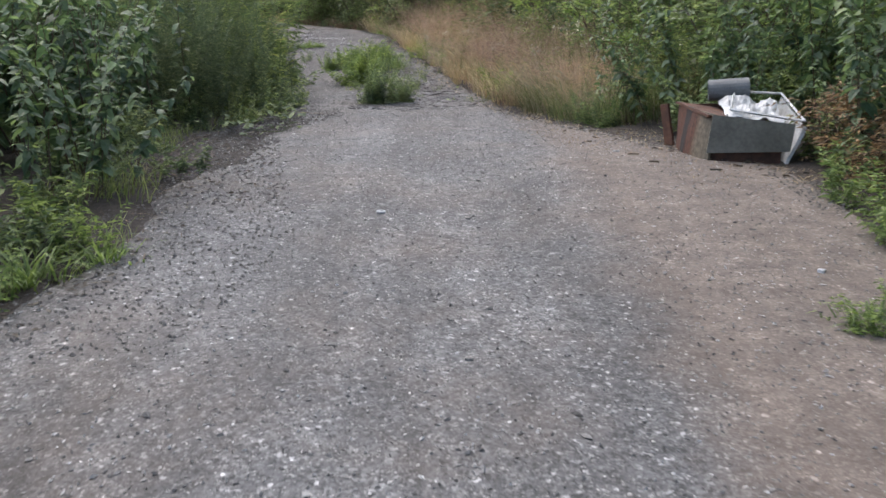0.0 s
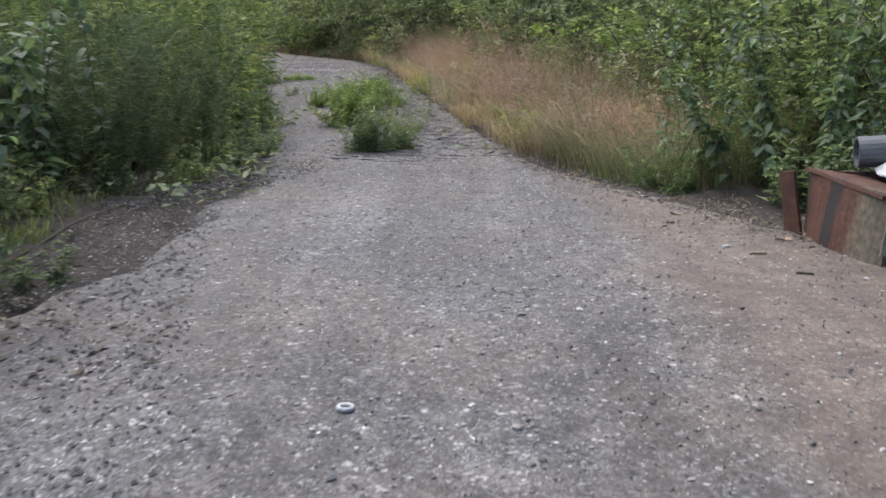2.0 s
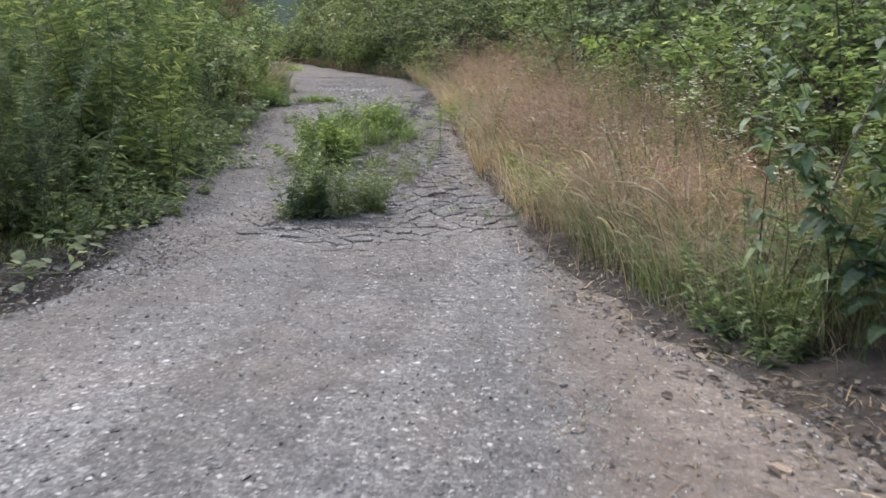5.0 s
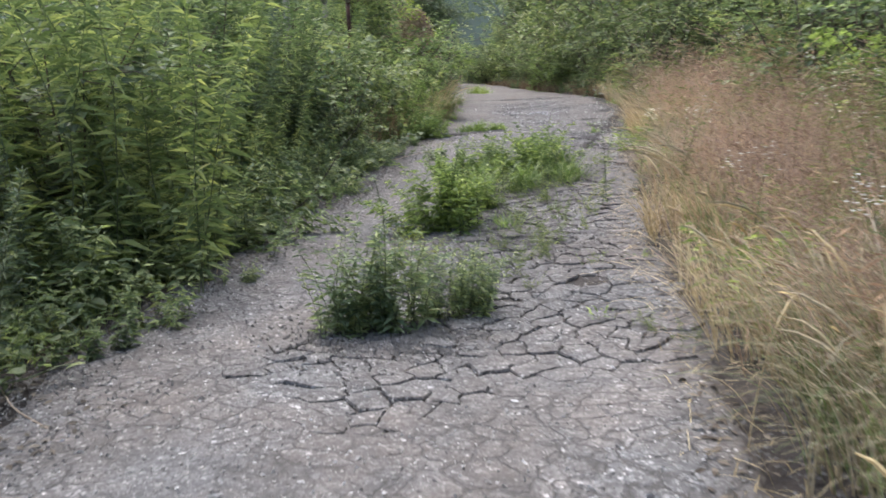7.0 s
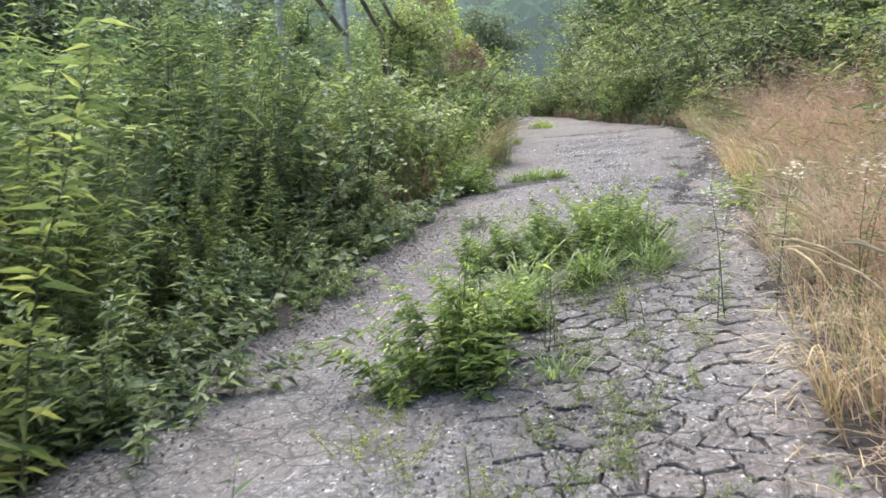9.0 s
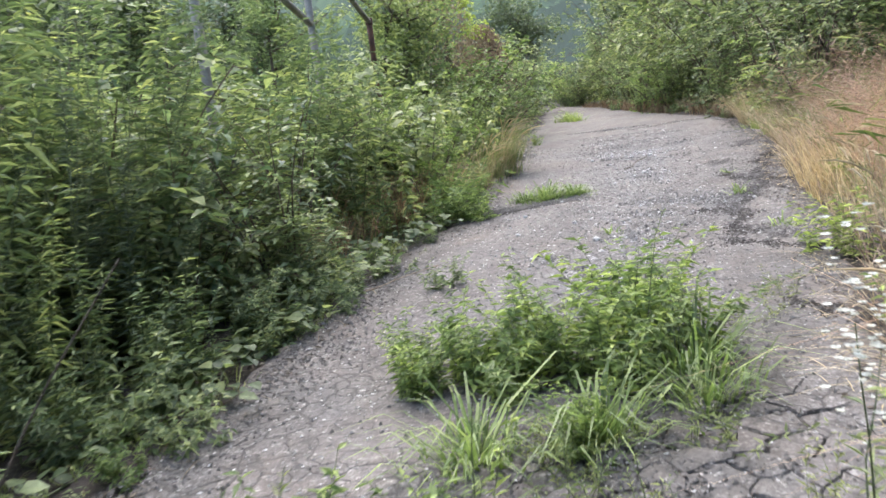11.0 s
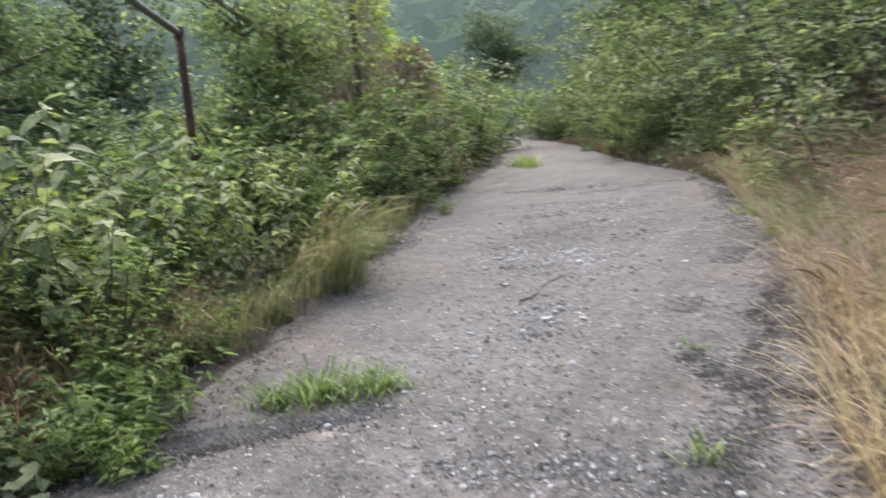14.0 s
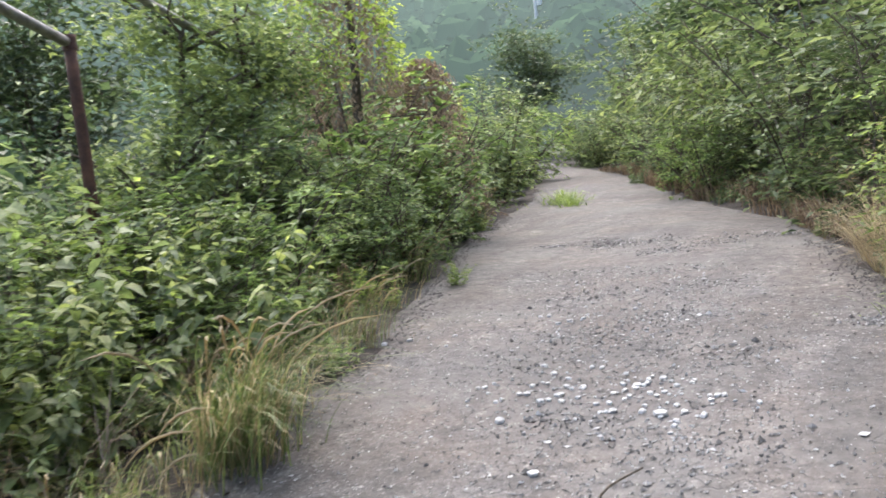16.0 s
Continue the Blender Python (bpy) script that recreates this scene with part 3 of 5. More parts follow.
LOWWEED = kinds(4, lambda: stem_plant("low_weed", "low bushy green weed rooted in the broken asphalt", 18, 0.6, 40, (0.09, 0.034), 0.1, 0.17, BRIGHT, STEM_GREEN, 0.4, 0.35, 0.5, 0.3, True, "weeds in the lane", 0.003, taper=0.45))
GREYWEED = kinds(2, lambda: stem_plant("low_weed", "low bushy grey-green weed rooted in the broken asphalt", 17, 0.62, 44, (0.075, 0.025), 0.03, 0.14, WEED_GREY, STEM_GREEN, 0.4, 0.3, 0.36, 0.25, True, "weeds in the lane", 0.003, taper=0.45))
TINY = kinds(4, lambda: stem_plant("low_weed", "small sparse olive-green weed in a crack of the asphalt", 8, 0.5, 20, (0.075, 0.02), 0.05, 0.16, OLIVE, STEM_GREEN, 0.5, 0.4, 0.8, 0.4, True, "weeds in the lane", 0.003, taper=0.4, apart=False))
SLENDER = kinds(3, lambda: stem_plant("slender_weed", "slender dark-stemmed weed standing above the low weeds", 3, 1.0, 40, (0.05, 0.011), 0.25, 0.12, LANCE, STEM_GREEN, 0.9, 0.2, 0.1, 0.08, True, "weeds in the lane", 0.005, taper=0.5))
SKIRT = kinds(3, lambda: stem_plant("verge_weed", "low dark green weed at the foot of the bank", 12, 0.55, 34, (0.1, 0.045), 0.02, 0.3, SHRUB, STEM_GREEN, 0.3, 0.4, 0.7, 0.3, True, "weeds along the verge", 0.003, taper=0.35, apart=False))
BRIGHTSKIRT = kinds(2, lambda: stem_plant("verge_weed", "low light green weed at the foot of the bank", 12, 0.5, 34, (0.09, 0.035), 0.02, 0.25, BRIGHT, STEM_GREEN, 0.3, 0.4, 0.7, 0.3, True, "weeds along the verge", 0.003, taper=0.35, apart=False))
DEADBUSH = kinds(2, lambda: shrub("dead_bush", "withered rust-brown bush at the edge of the lane", 1.0, 1.1, 8, 9, 14, (0.07, 0.03), BROWN_LEAF, "withered bushes"))
TREES = kinds(3, lambda: tree("tree", "dark leafy broadleaf tree above the thicket", 9.0, 7.5, 22, 11, 36, (0.29, 0.18), TREE_LEAF, "trees along the lane", 0.12))
YOUNG = kinds(2, lambda: tree("sapling", "slender green sapling standing in the thicket", 4.4, 2.8, 18, 8, 34, (0.12, 0.07), SHRUB, "saplings by the fence", 0.2))


# ---- planting ----
def bank(protos, side, y0, y1, step, near, far, scale=(0.8, 1.15), tall=1.0, rows=4):
    """Rows of plants along the lane between two offsets from its edge."""
    for r in range(rows):
        off = near + (far - near) * r / max(rows - 1, 1)
        for y in np.arange(y0 + rng.uniform(0, step), y1, step * (1 + 0.12 * r)):
            yy = y + rng.normal(0, 0.2)
            x = (west(yy) - off if side < 0 else east(yy) + off) + rng.normal(0, 0.28)
            pick = protos if isinstance(protos, list) else protos[0 if r == 0 else 1]
            swell = 1 + 0.14 * math.sin(1.3 * yy + 2.0 * side) + 0.1 * math.sin(3.1 * yy + r)
            plant(pick, x, yy, rng.uniform(*scale) * (0.9 + 0.15 * r) * swell, tall)


# west side
bank(KNOTWEED, -1, 1.0, 9.6, 0.55, 0.55, 3.6, (0.8, 1.15))
bank(MUGWORT, -1, 9.0, 11.8, 0.42, 0.25, 2.0, (0.62, 1.15), rows=4)
bank(KNOTWEED, -1, 9.3, 12.5, 0.7, 2.8, 4.8, (1.0, 1.2), rows=3)
bank(GOLDENROD, -1, 11.3, 16.5, 0.45, 0.75, 3.8, (0.65, 1.22), rows=5)
bank(MUGWORT, -1, 15.0, 17.8, 0.42, 0.7, 3.0, (0.65, 1.22), rows=4)
bank(BROADBUSH, -1, 17.6, 20.0, 0.7, 0.75, 3.0, (0.6, 1.05), rows=4)
bank(GOLDENROD, -1, 17.0, 21.5, 0.55, 1.3, 4.4, (1.0, 1.25), rows=3)
bank(BROADBUSH, -1, 19.5, 22.0, 1.0, 1.35, 4.6, (0.75, 1.1), rows=4)
bank(BROADBUSH, -1, 22.0, 27.5, 0.9, 1.5, 4.6, (0.65, 0.92), rows=4)
bank(KNOTWEED[1], -1, 21.0, 30.0, 0.9, 3.2, 5.5, (0.9, 1.1), rows=3)
bank(BROADBUSH, -1, 27.5, 33.0, 1.0, 1.35, 4.6, (0.75, 1.1), rows=4)
bank(PALEBUSH, -1, 20.5, 27.5, 0.9, 1.0, 3.0, (0.6, 0.88), rows=3)
bank(PALEBUSH, -1, 27.5, 33.0, 0.9, 1.0, 3.4, (0.7, 1.1), rows=3)
bank(KNOTWEED, -1, 13.0, 21.0, 1.6, 0.9, 2.4, (0.75, 1.1), rows=2)
bank(PALEBUSH, -1, 33.0, 54.0, 1.5, 0.9, 4.0, (0.9, 1.5), rows=2)
bank(BROADBUSH, -1, 12.0, 20.0, 1.9, 1.0, 3.0, (0.8, 1.2), rows=2)
bank(BROADBUSH, -1, 33.0, 54.0, 1.9, 0.8, 5.0, (0.9, 1.5), rows=3)
bank(SKIRT, -1, 2.5, 10.0, 0.7, 0.35, 0.8, (0.6, 1.0), rows=2)
bank(SKIRT, -1, 11.0, 20.5, 0.4, 0.05, 0.6, (0.35, 0.8), rows=2)
bank(SKIRT, -1, 12.0, 15.2, 0.5, 0.2, 0.6, (0.7, 1.2), rows=2)
bank(SKIRT, -1, 20.5, 33.0, 0.8, 0.45, 0.9, (0.6, 1.1), rows=2)
bank(BRIGHTSKIRT, -1, 11.0, 33.0, 1.1, 0.25, 0.7, (0.5, 0.9), rows=2)
for x, y, s in ((-2.25, 3.8, .9), (-2.0, 3.55, .7), (-1.85, 4.25, .6), (-2.2, 4.6, .8), (-2.4, 3.3, .9)):
    plant(BRIGHTSKIRT, x, y, s)
for x, y, s in ((-4.15, 21.15, 1.1), (-3.9, 21.4, 1.2), (-4.2, 21.6, 1.2), (-3.75, 21.2, .8)):
    plant(BRIGHTSKIRT, x, y, s * 1.0)
for x, y, s in ((-8.0, 32.6, .8), (-8.3, 33.2, .9), (-7.9, 32.0, .6)):
    plant(DEADBUSH, x, y, s)
for x, y, s in ((-6.75, 24.9, .8), (-6.95, 25.4, .85), (-6.5, 24.2, .7), (-7.5, 29.3, 1.35), (-8.0, 30.3, 1.4), (-7.9, 31.4, 1.1)):
    plant(PALEBUSH[0], x, y, s)
for x, y, s in ((-7.9, 23.6, .75), (-8.3, 26.9, .8), (-8.4, 28.2, .8), (-11.2, 33.6, .95)):
    plant(YOUNG, x, y, s)

# broad-leaved herbs between the bushes and the lane
bank(HERB, -1, 17.0, 27.5, 0.8, 0.75, 1.7, (0.6, 1.0), rows=2)
bank(HERB, -1, 22.0, 25.4, 0.5, 0.9, 2.0, (0.95, 1.3), rows=3)
bank(PALEBUSH, -1, 24.5, 32.0, 0.8, 0.8, 1.5, (0.55, 0.85), rows=2)

# east side
bank(KNOTWEED, 1, 0.0, 5.5, 0.75, 1.0, 3.6, (0.75, 1.05), rows=3)
bank(KNOTWEED, 1, 5.5, 10.0, 0.6, 1.0, 3.6, (0.6, 1.0), rows=4)
bank(SKIRT, 1, 7.9, 11.0, 0.4, 0.6, 2.1, (0.5, 1.1), rows=4)
bank(GOLDENROD, 1, 8.8, 11.5, 0.7, 1.3, 2.4, (0.45, 0.65), rows=2)
bank(BROADBUSH, 1, 8.6, 18.0, 1.1, 2.5, 5.0, (0.75, 1.15), rows=3)
bank(PALEBUSH, 1, 8.8, 18.0, 1.1, 2.3, 3.8, (0.75, 1.1), rows=3)
bank(BROADBUSH, 1, 18.0, 30.0, 1.0, 2.2, 6.0, (0.9, 1.5), rows=3)
bank(BROADBUSH, 1, 28.0, 52.0, 1.5, 3.5, 6.5, (1.1, 1.8), rows=2)
bank(DULLBUSH, 1, 28.0, 50.0, 1.2, 0.9, 3.4, (1.0, 1.6), rows=4)
bank(PALEBUSH, 1, 28.5, 50.0, 2.4, 0.8, 2.6, (0.9, 1.3), rows=2)
bank(SKIRT, 1, 10.4, 12.0, 0.6, 1.3, 1.9, (0.5, 0.9), rows=2)
bank(SKIRT, 1, 26.0, 40.0, 0.6, 0.5, 1.0, (0.5, 0.9), rows=2)
bank(BRIGHTSKIRT, 1, 11.5, 30.0, 1.7, 0.6, 1.6, (0.7, 1.2), rows=2)
for x, y, s in ((1.75, 3.3, .4), (2.0, 3.4, .45), (2.6, 5.4, .8), (2.35, 3.7, .6), (2.45, 4.5, .7), (2.6, 4.9, .8), (-1.55, 25.7, .5), (-1.35, 26.1, .6), (-1.6, 26.6, .6)):
    plant(BRIGHTSKIRT, x, y, s)

for x, y, s in ((3.05, 6.7, .8), (3.15, 6.2, .85), (3.0, 5.7, .7), (2.9, 5.1, .6)):
    plant(DEADBUSH, x, y, s)
for x, y, s in ((3.0, 7.0, .9), (3.2, 6.4, 1.1), (2.95, 6.0, .8), (3.1, 5.4, 1.0), (2.8, 4.8, .8)):
    plant(SKIRT, x, y, s)

# weeds in the lane
for x, y, s in ((-1.08, 12.36, 1.05), (-0.96, 12.45, 1.1), (-0.86, 12.58, 1.15), (-0.7, 12.85, .85), (-0.58, 12.95, .8), (-0.6, 13.15, .65)):
    plant(GREYWEED, x, y, s)
for x, y, s in ((-1.5, 14.75, 1.1), (-1.28, 14.85, 1.1), (-1.38, 15.0, 1.15), (-1.5, 15.3, 1.0), (-1.3, 15.7, .8), (-1.55, 17.2, 1.0), (-1.3, 17.5, 1.15), (-1.05, 17.5, .9), (-1.75, 17.4, .9), (-1.4, 18.0, .9), (-2.15, 17.0, .75), (-1.95, 17.2, .9), (-1.2, 17.1, .9), (-1.75, 17.0, .85), (-2.3, 17.3, .6),
                (-0.75, 14.3, .35), (-0.5, 14.25, .35), (-0.7, 14.7, .4), (-0.55, 15.2, .4), (-0.9, 15.9, .45), (-0.8, 16.6, .5), (-1.15, 13.6, .4), (-0.62, 14.0, .45), (-0.4, 14.1, .35), (-0.5, 14.5, .45), (-0.3, 14.9, .3), (-0.65, 15.5, .35), (-0.45, 15.7, .3), (-0.1, 14.0, .25), (-1.0, 15.3, .5), (-1.1, 16.1, .55), (-1.25, 16.5, .6)):
    plant(LOWWEED if s > 0.55 else TINY, x, y, s if s > 0.55 else 1.2 * s)

for _ in range(46):
    y = rng.uniform(13.2, 18.5)
    plant(TINY, -0.75 - 0.09 * (y - 13) + rng.normal(0, 0.42), y, rng.uniform(0.2, 0.55))
for x, y, s in ((0.45, 12.75, .3), (0.6, 12.6, .35), (0.35, 12.85, .25)):
    plant(TINY, x, y, s)
for x, y, s in ((-1.42, 14.75, 1.0), (-1.25, 14.9, .9), (-1.1, 15.3, .85), (-0.95, 12.5, .95), (-0.62, 12.9, .75), (-1.15, 17.3, .8), (-0.75, 15.8, .7)):
    plant(SLENDER, x, y, s)

# grey weeds on the west edge
for y in np.arange(12.4, 19.5, 0.75):
    plant(GREYWEED, west(y) - rng.uniform(0.0, 0.35), y, rng.uniform(0.8, 1.5))

# trees
for x, y, s in ((6.5, 24, 1.0), (3.5, 30, 1.1), (1.5, 36, 1.2), (9, 18, .9), (-2, 42, 1.0), (-6, 50, 1.0), (5, 38, 1.3), (8, 28, 1.2), (-17.5, 57, .6), (10, 11, .9), (-12, 62, .7), (0, 52, 1.3), (-25, 58, .55), (5.5, 4, .9), (-12.5, 25.0, .5), (-11.5, 21.5, .5), (-13.2, 29.5, .48), (-16.5, 27.5, .6)):
    plant(TREES, x, y, s, 1.0, 2.0)

for src in PROTOS:
    for o in (*src.children_recursive, src):
        bpy.data.objects.remove(o, do_unlink=True)


# ---- grasses ----
def blades(px, py, height, width, lean, arch, way=None, base=None):
    """Grass blades rooted at px, py: three triangles each, bending over."""
    n = len(px)
    a = rng.uniform(0, 6.28, n) if way is None else way + rng.normal(0, 0.9, n)
    d = np.stack([np.cos(a), np.sin(a), np.zeros(n)], 1)
    s = np.stack([-d[:, 1], d[:, 0], np.zeros(n)], 1) * (width * rng.uniform(0.6, 1.3, n))[:, None] / 2
    h = height * rng.uniform(0.5, 1.1, n)
    root = np.stack([px, py, (ground(px, py) if base is None else base) - 0.02], 1)
    l, k = (h * lean * rng.uniform(0.2, 1.4, n))[:, None], (h * arch * rng.uniform(0.3, 1.3, n))[:, None]
    up = np.array([0, 0, 1.0])
    m1 = root + up * h[:, None] * 0.42 + d * l * 0.36 + d * k * 0.08
    m2 = root + up * (h[:, None] * 0.8 - 0.1 * k) + d * l * 0.75 + d * k * 0.42
    t = root + up * (h[:, None] * 0.98 - 0.5 * k) + d * l + d * k
    v = np.stack([root - s, root + s, m1 - s * 0.95, m1 + s * 0.95, m2 - s * 0.7, m2 + s * 0.7, t], 1).reshape(-1, 3)
    f = (np.arange(n)[:, None, None] * 7 + np.array([(0, 1, 3), (0, 3, 2), (2, 3, 5), (2, 5, 4), (4, 5, 6)])[None]).reshape(-1, 3)
    return v, f


def arcs(px, py, height, width, lean, arch, way):
    """Long grass stalks in a smooth arch, twelve triangles each."""
    n = len(px)
    a = way + rng.normal(0, 0.6, n)
    d = np.stack([np.cos(a), np.sin(a), np.zeros(n)], 1)
    side = np.stack([-d[:, 1], d[:, 0], np.zeros(n)], 1)
    h = height * rng.uniform(0.6, 1.1, n)
    k = arch * rng.uniform(0.5, 1.2, n)
    l = lean * rng.uniform(0.3, 1.2, n)
    root = np.stack([px, py, ground(px, py) - 0.02], 1)
    rows = []
    for s in np.linspace(0, 1, 7):
        p = root + np.array([0, 0, 1.0]) * (h * (s - 0.42 * k * s ** 3))[:, None] + d * (h * (l * s + 0.5 * k * s ** 2.2))[:, None]
        w = side * width * (1.0 - 0.75 * s) * 0.5 * (1.7 if 0.8 < s < 0.9 else 1.0)
        rows += [p - w, p + w]
    v = np.stack(rows, 1).reshape(-1, 3)
    t = [q for i in range(0, 12, 2) for q in ((i, i + 1, i + 3), (i, i + 3, i + 2))]
    return v, (np.arange(n)[:, None, None] * 14 + np.array(t)[None]).reshape(-1, 3)


def panicles(px, py, height, way):
    """Fine stalks with an airy spray of short branches over their upper part."""
    n = len(px)
    a = way + rng.normal(0, 0.9, n)
    d = np.stack([np.cos(a), np.sin(a), np.zeros(n)], 1)
    h = height * rng.uniform(0.6, 1.15, n)
    lean, arch = h * rng.uniform(0.05, 0.5, n), h * rng.uniform(0.05, 0.5, n)
    root = np.stack([px, py, ground(px, py) - 0.02], 1)

    def at(s):
        return root + np.array([0, 0, 1.0]) * (h * s - 0.35 * arch * s ** 3)[:, None] + d * (lean * s + arch * s ** 2.4)[:, None]

    side = np.stack([-d[:, 1], d[:, 0], np.zeros(n)], 1) * 0.0016
    ring = [at(s) + q * side * (1.2 - s) for s in (0, 0.35, 0.7, 1.0) for q in (-1, 1)]
    v = np.stack(ring, 1).reshape(-1, 3)
    tri = [q for i in (0, 2, 4) for q in ((i, i + 1, i + 3), (i, i + 3, i + 2))]
    stalks = v, (np.arange(n)[:, None, None] * 8 + np.array(tri)[None]).reshape(-1, 3)
    sprays = [stalks]
    for s in np.linspace(0.62, 1.0, 11):
        w = outward(n, 0.9) + 0.5 * d
        sprays.append(leaves(at(s), w, h * 0.13 * (1.35 - s) * rng.uniform(0.5, 1.3, n), 0.0042, 0.1, 0.4, True, 0.75))
    return join(sprays)


def stuff(name, label, category, geo, mat):
    return tagged(new(name, link(name, geo[0], geo[1], mat)), label, category, kind="stuff")


def clumps(side, y0, y1, near, far, n, per, spread_r, power=1.0, edge=None):
    """Grass clumps beside the lane: roots gathered round scattered centres, each clump with its own way of leaning and height."""
    cy = rng.uniform(y0, y1, n)
    co = near + (far - near) * rng.uniform(0, 1, n) ** power
    way = (math.pi if side > 0 else 0.0) + rng.normal(0, 1.3, n)
    grow = rng.uniform(0.55, 1.15, n)
    grow = grow * (0.82 + 0.35 * np.sin(1.9 * cy + 2 * co) * np.sin(0.8 * cy + 1))
    k = np.repeat(np.arange(n), per)
    y = cy[k] + spread_r * rng.standard_normal(len(k))
    o = np.maximum(co[k] + spread_r * rng.standard_normal(len(k)), near - 0.05)
    return (west(y) - o if side < 0 else east(y) + o), y, way[k], grow[k]


def strip(side, y0, y1, near, far, n):
    y = rng.uniform(y0, y1, n)
    o = near + (far - near) * rng.uniform(0, 1, n)
    return (west(y) - o if side < 0 else east(y) + o), y


for y0, y1 in ((10.4, 12), (12, 15), (15, 18), (18, 21), (21, 24), (24, 27), (27, 31)):
    n = int(90 * (y1 - y0) / 3 * (0.8 if y0 < 11 else 1))
    x, y, way, g = clumps(1, y0, y1, 0.4 if y0 < 11 else 0.1, 1.9, n, 26, 0.16, 1.0)
    rise = 0.5 + 0.45 * smooth(0.0, 1.0, x - east(y)) * smooth(9, 12.5, y)
    stuff("dry_grass", "tall dry reddish-tan grass leaning over the lane edge", "grass", blades(x, y, rise * g, 0.0042, 0.7, 0.8, way), DRY_GRASS)
    x, y, way, g = clumps(1, y0, y1, 0.5, 2.2, n // 2, 34 if y0 < 21 else 20, 0.24)
    tone = np.sin(1.7 * x + 2.3 * y) + np.sin(3.1 * y - 1.3 * x) + 0.5 * rng.standard_normal(len(x))
    for mat, label, pick in ((DRY_GRASS, "airy rose-brown grass with feathery seed heads", tone < 0.55), (STRAW, "airy straw-coloured grass with feathery seed heads", (tone >= 0.55) & (tone < 1.3)), (GREEN_GRASS, "airy green grass with feathery seed heads", tone >= 1.3)):
        stuff("seed_grass", label, "grass", panicles(x[pick], y[pick], (0.8 if y0 < 11 else 1.15) * g[pick], way[pick] + rng.normal(0, 0.7, pick.sum())), mat)
    x, y, way, g = clumps(1, y0, y1, 0.5, 2.0, n // 2, 26, 0.22)
    stuff("dry_grass", "fine tall dry grass gone to seed", "grass", blades(x, y, (0.7 if y0 < 11 else 1.15) * g, 0.0032, 0.35, 0.6, way + rng.normal(0, 0.8, len(x))), DRY_GRASS)
    x, y, way, g = clumps(1, y0, y1, 0.4 if y0 < 11 else 0.02, 1.4, n // 3, 36, 0.12, 1.3)
    stuff("straw_grass", "pale straw-coloured grass hanging over the lane edge", "grass", arcs(x, y, 0.75 * g, 0.006, 0.4, 1.1, way), STRAW)
x, y, way, g = clumps(1, 9.3, 31, 0.3, 2.3, 150, 36, 0.15)
stuff("green_grass", "green grass mixed among the dry grass", "grass", blades(x, y, 0.7 * g, 0.007, 0.3, 0.5, way), GREEN_GRASS)
x, y, way, g = clumps(1, 9.6, 13.0, 0.25, 1.8, 60, 34, 0.14)
stuff("green_grass", "olive green grass leaning over the lane edge", "grass", arcs(x, y, 0.7 * g, 0.006, 0.4, 1.0, way), GREEN_GRASS)
x, y, way, g = clumps(1, 9.5, 12.6, 0.2, 1.6, 46, 30, 0.15)
stuff("straw_grass", "pale straw-coloured grass arching towards the lane", "grass", arcs(x, y, 0.85 * g, 0.006, 0.5, 1.2, way), STRAW)
x, y, way, g = clumps(1, 29, 44, 0.0, 1.3, 150, 45, 0.16)
stuff("dry_grass", "short brown dry grass under the bushes", "grass", blades(x, y, 0.5 * g, 0.012, 0.3, 0.4, way), BROWN_LEAF)
for y0, y1 in ((22.0, 25.2), (25.2, 29), (29, 34)):
    x, y, way, g = clumps(-1, y0, y1, 0.15, 0.8, 8, 22, 0.1)
    stuff("straw_grass", "thin straw-coloured grass at the lane edge", "grass", arcs(x, y, 0.6 * g, 0.005, 0.35, 1.1, way), STRAW)
    x, y, way, g = clumps(-1, y0, y1, 0.2, 1.0, 12, 24, 0.12)
    stuff("green_grass", "arching green grass at the lane edge", "grass", blades(x, y, 0.5 * g, 0.006, 0.5, 0.85, way), GREEN_GRASS)
    x, y, way, g = clumps(-1, y0, y1, 0.45, 1.4, 16, 30, 0.2)
    stuff("dry_grass", "brown withered grass under the bushes", "grass", blades(x, y, 0.85 * g, 0.005, 0.5, 0.6, way), DRY_GRASS)


def grass_clump(x, y, height, n, stalks, way=-0.2, green=0.6, label="large arching tussock of yellow-green grass hanging over the lane", group="tussocks along the west edge"):
    """One tussock falling over towards the lane: fine blades and a few long stalks with thick seed heads."""
    root = tagged(new("grass_clump"), label, "grass", group)
    r = 0.13 * rng.standard_normal((n, 2))
    g = rng.uniform(0.6, 1.1, n)
    m = int(n * green)
    tagged(part_np("foliage", arcs(x + r[:m, 0], y + r[:m, 1], height * g[:m], 0.008, 0.35, 1.05, np.full(m, way)), GREEN_GRASS, root), kind="stuff")
    tagged(part_np("dry_foliage", arcs(x + r[m:, 0], y + r[m:, 1], height * g[m:], 0.0075, 0.35, 1.0, np.full(n - m, way)), STRAW, root, "straw-coloured dry blades"), kind="stuff")
    for _ in range(stalks):
        h = height * rng.uniform(0.9, 1.35)
        a = rng.normal(way, 0.7)
        s = np.linspace(0, 1, 9)
        reach = h * (0.25 * s + rng.uniform(0.15, 0.5) * s ** 2.3)
        fx, fy = x + 0.12 * rng.standard_normal(), y + 0.12 * rng.standard_normal()
        p = np.stack([fx + reach * math.cos(a), fy + reach * math.sin(a), settle(fx, fy) + h * (s - 0.35 * s ** 3.2)], 1)
        part_np("seed_stalk", tube(p, np.array([.002, .002, .0018, .0016, .0014, .0045, .007, .006, .001]), 5), STRAW, root, "pale seed head on a thin stalk")


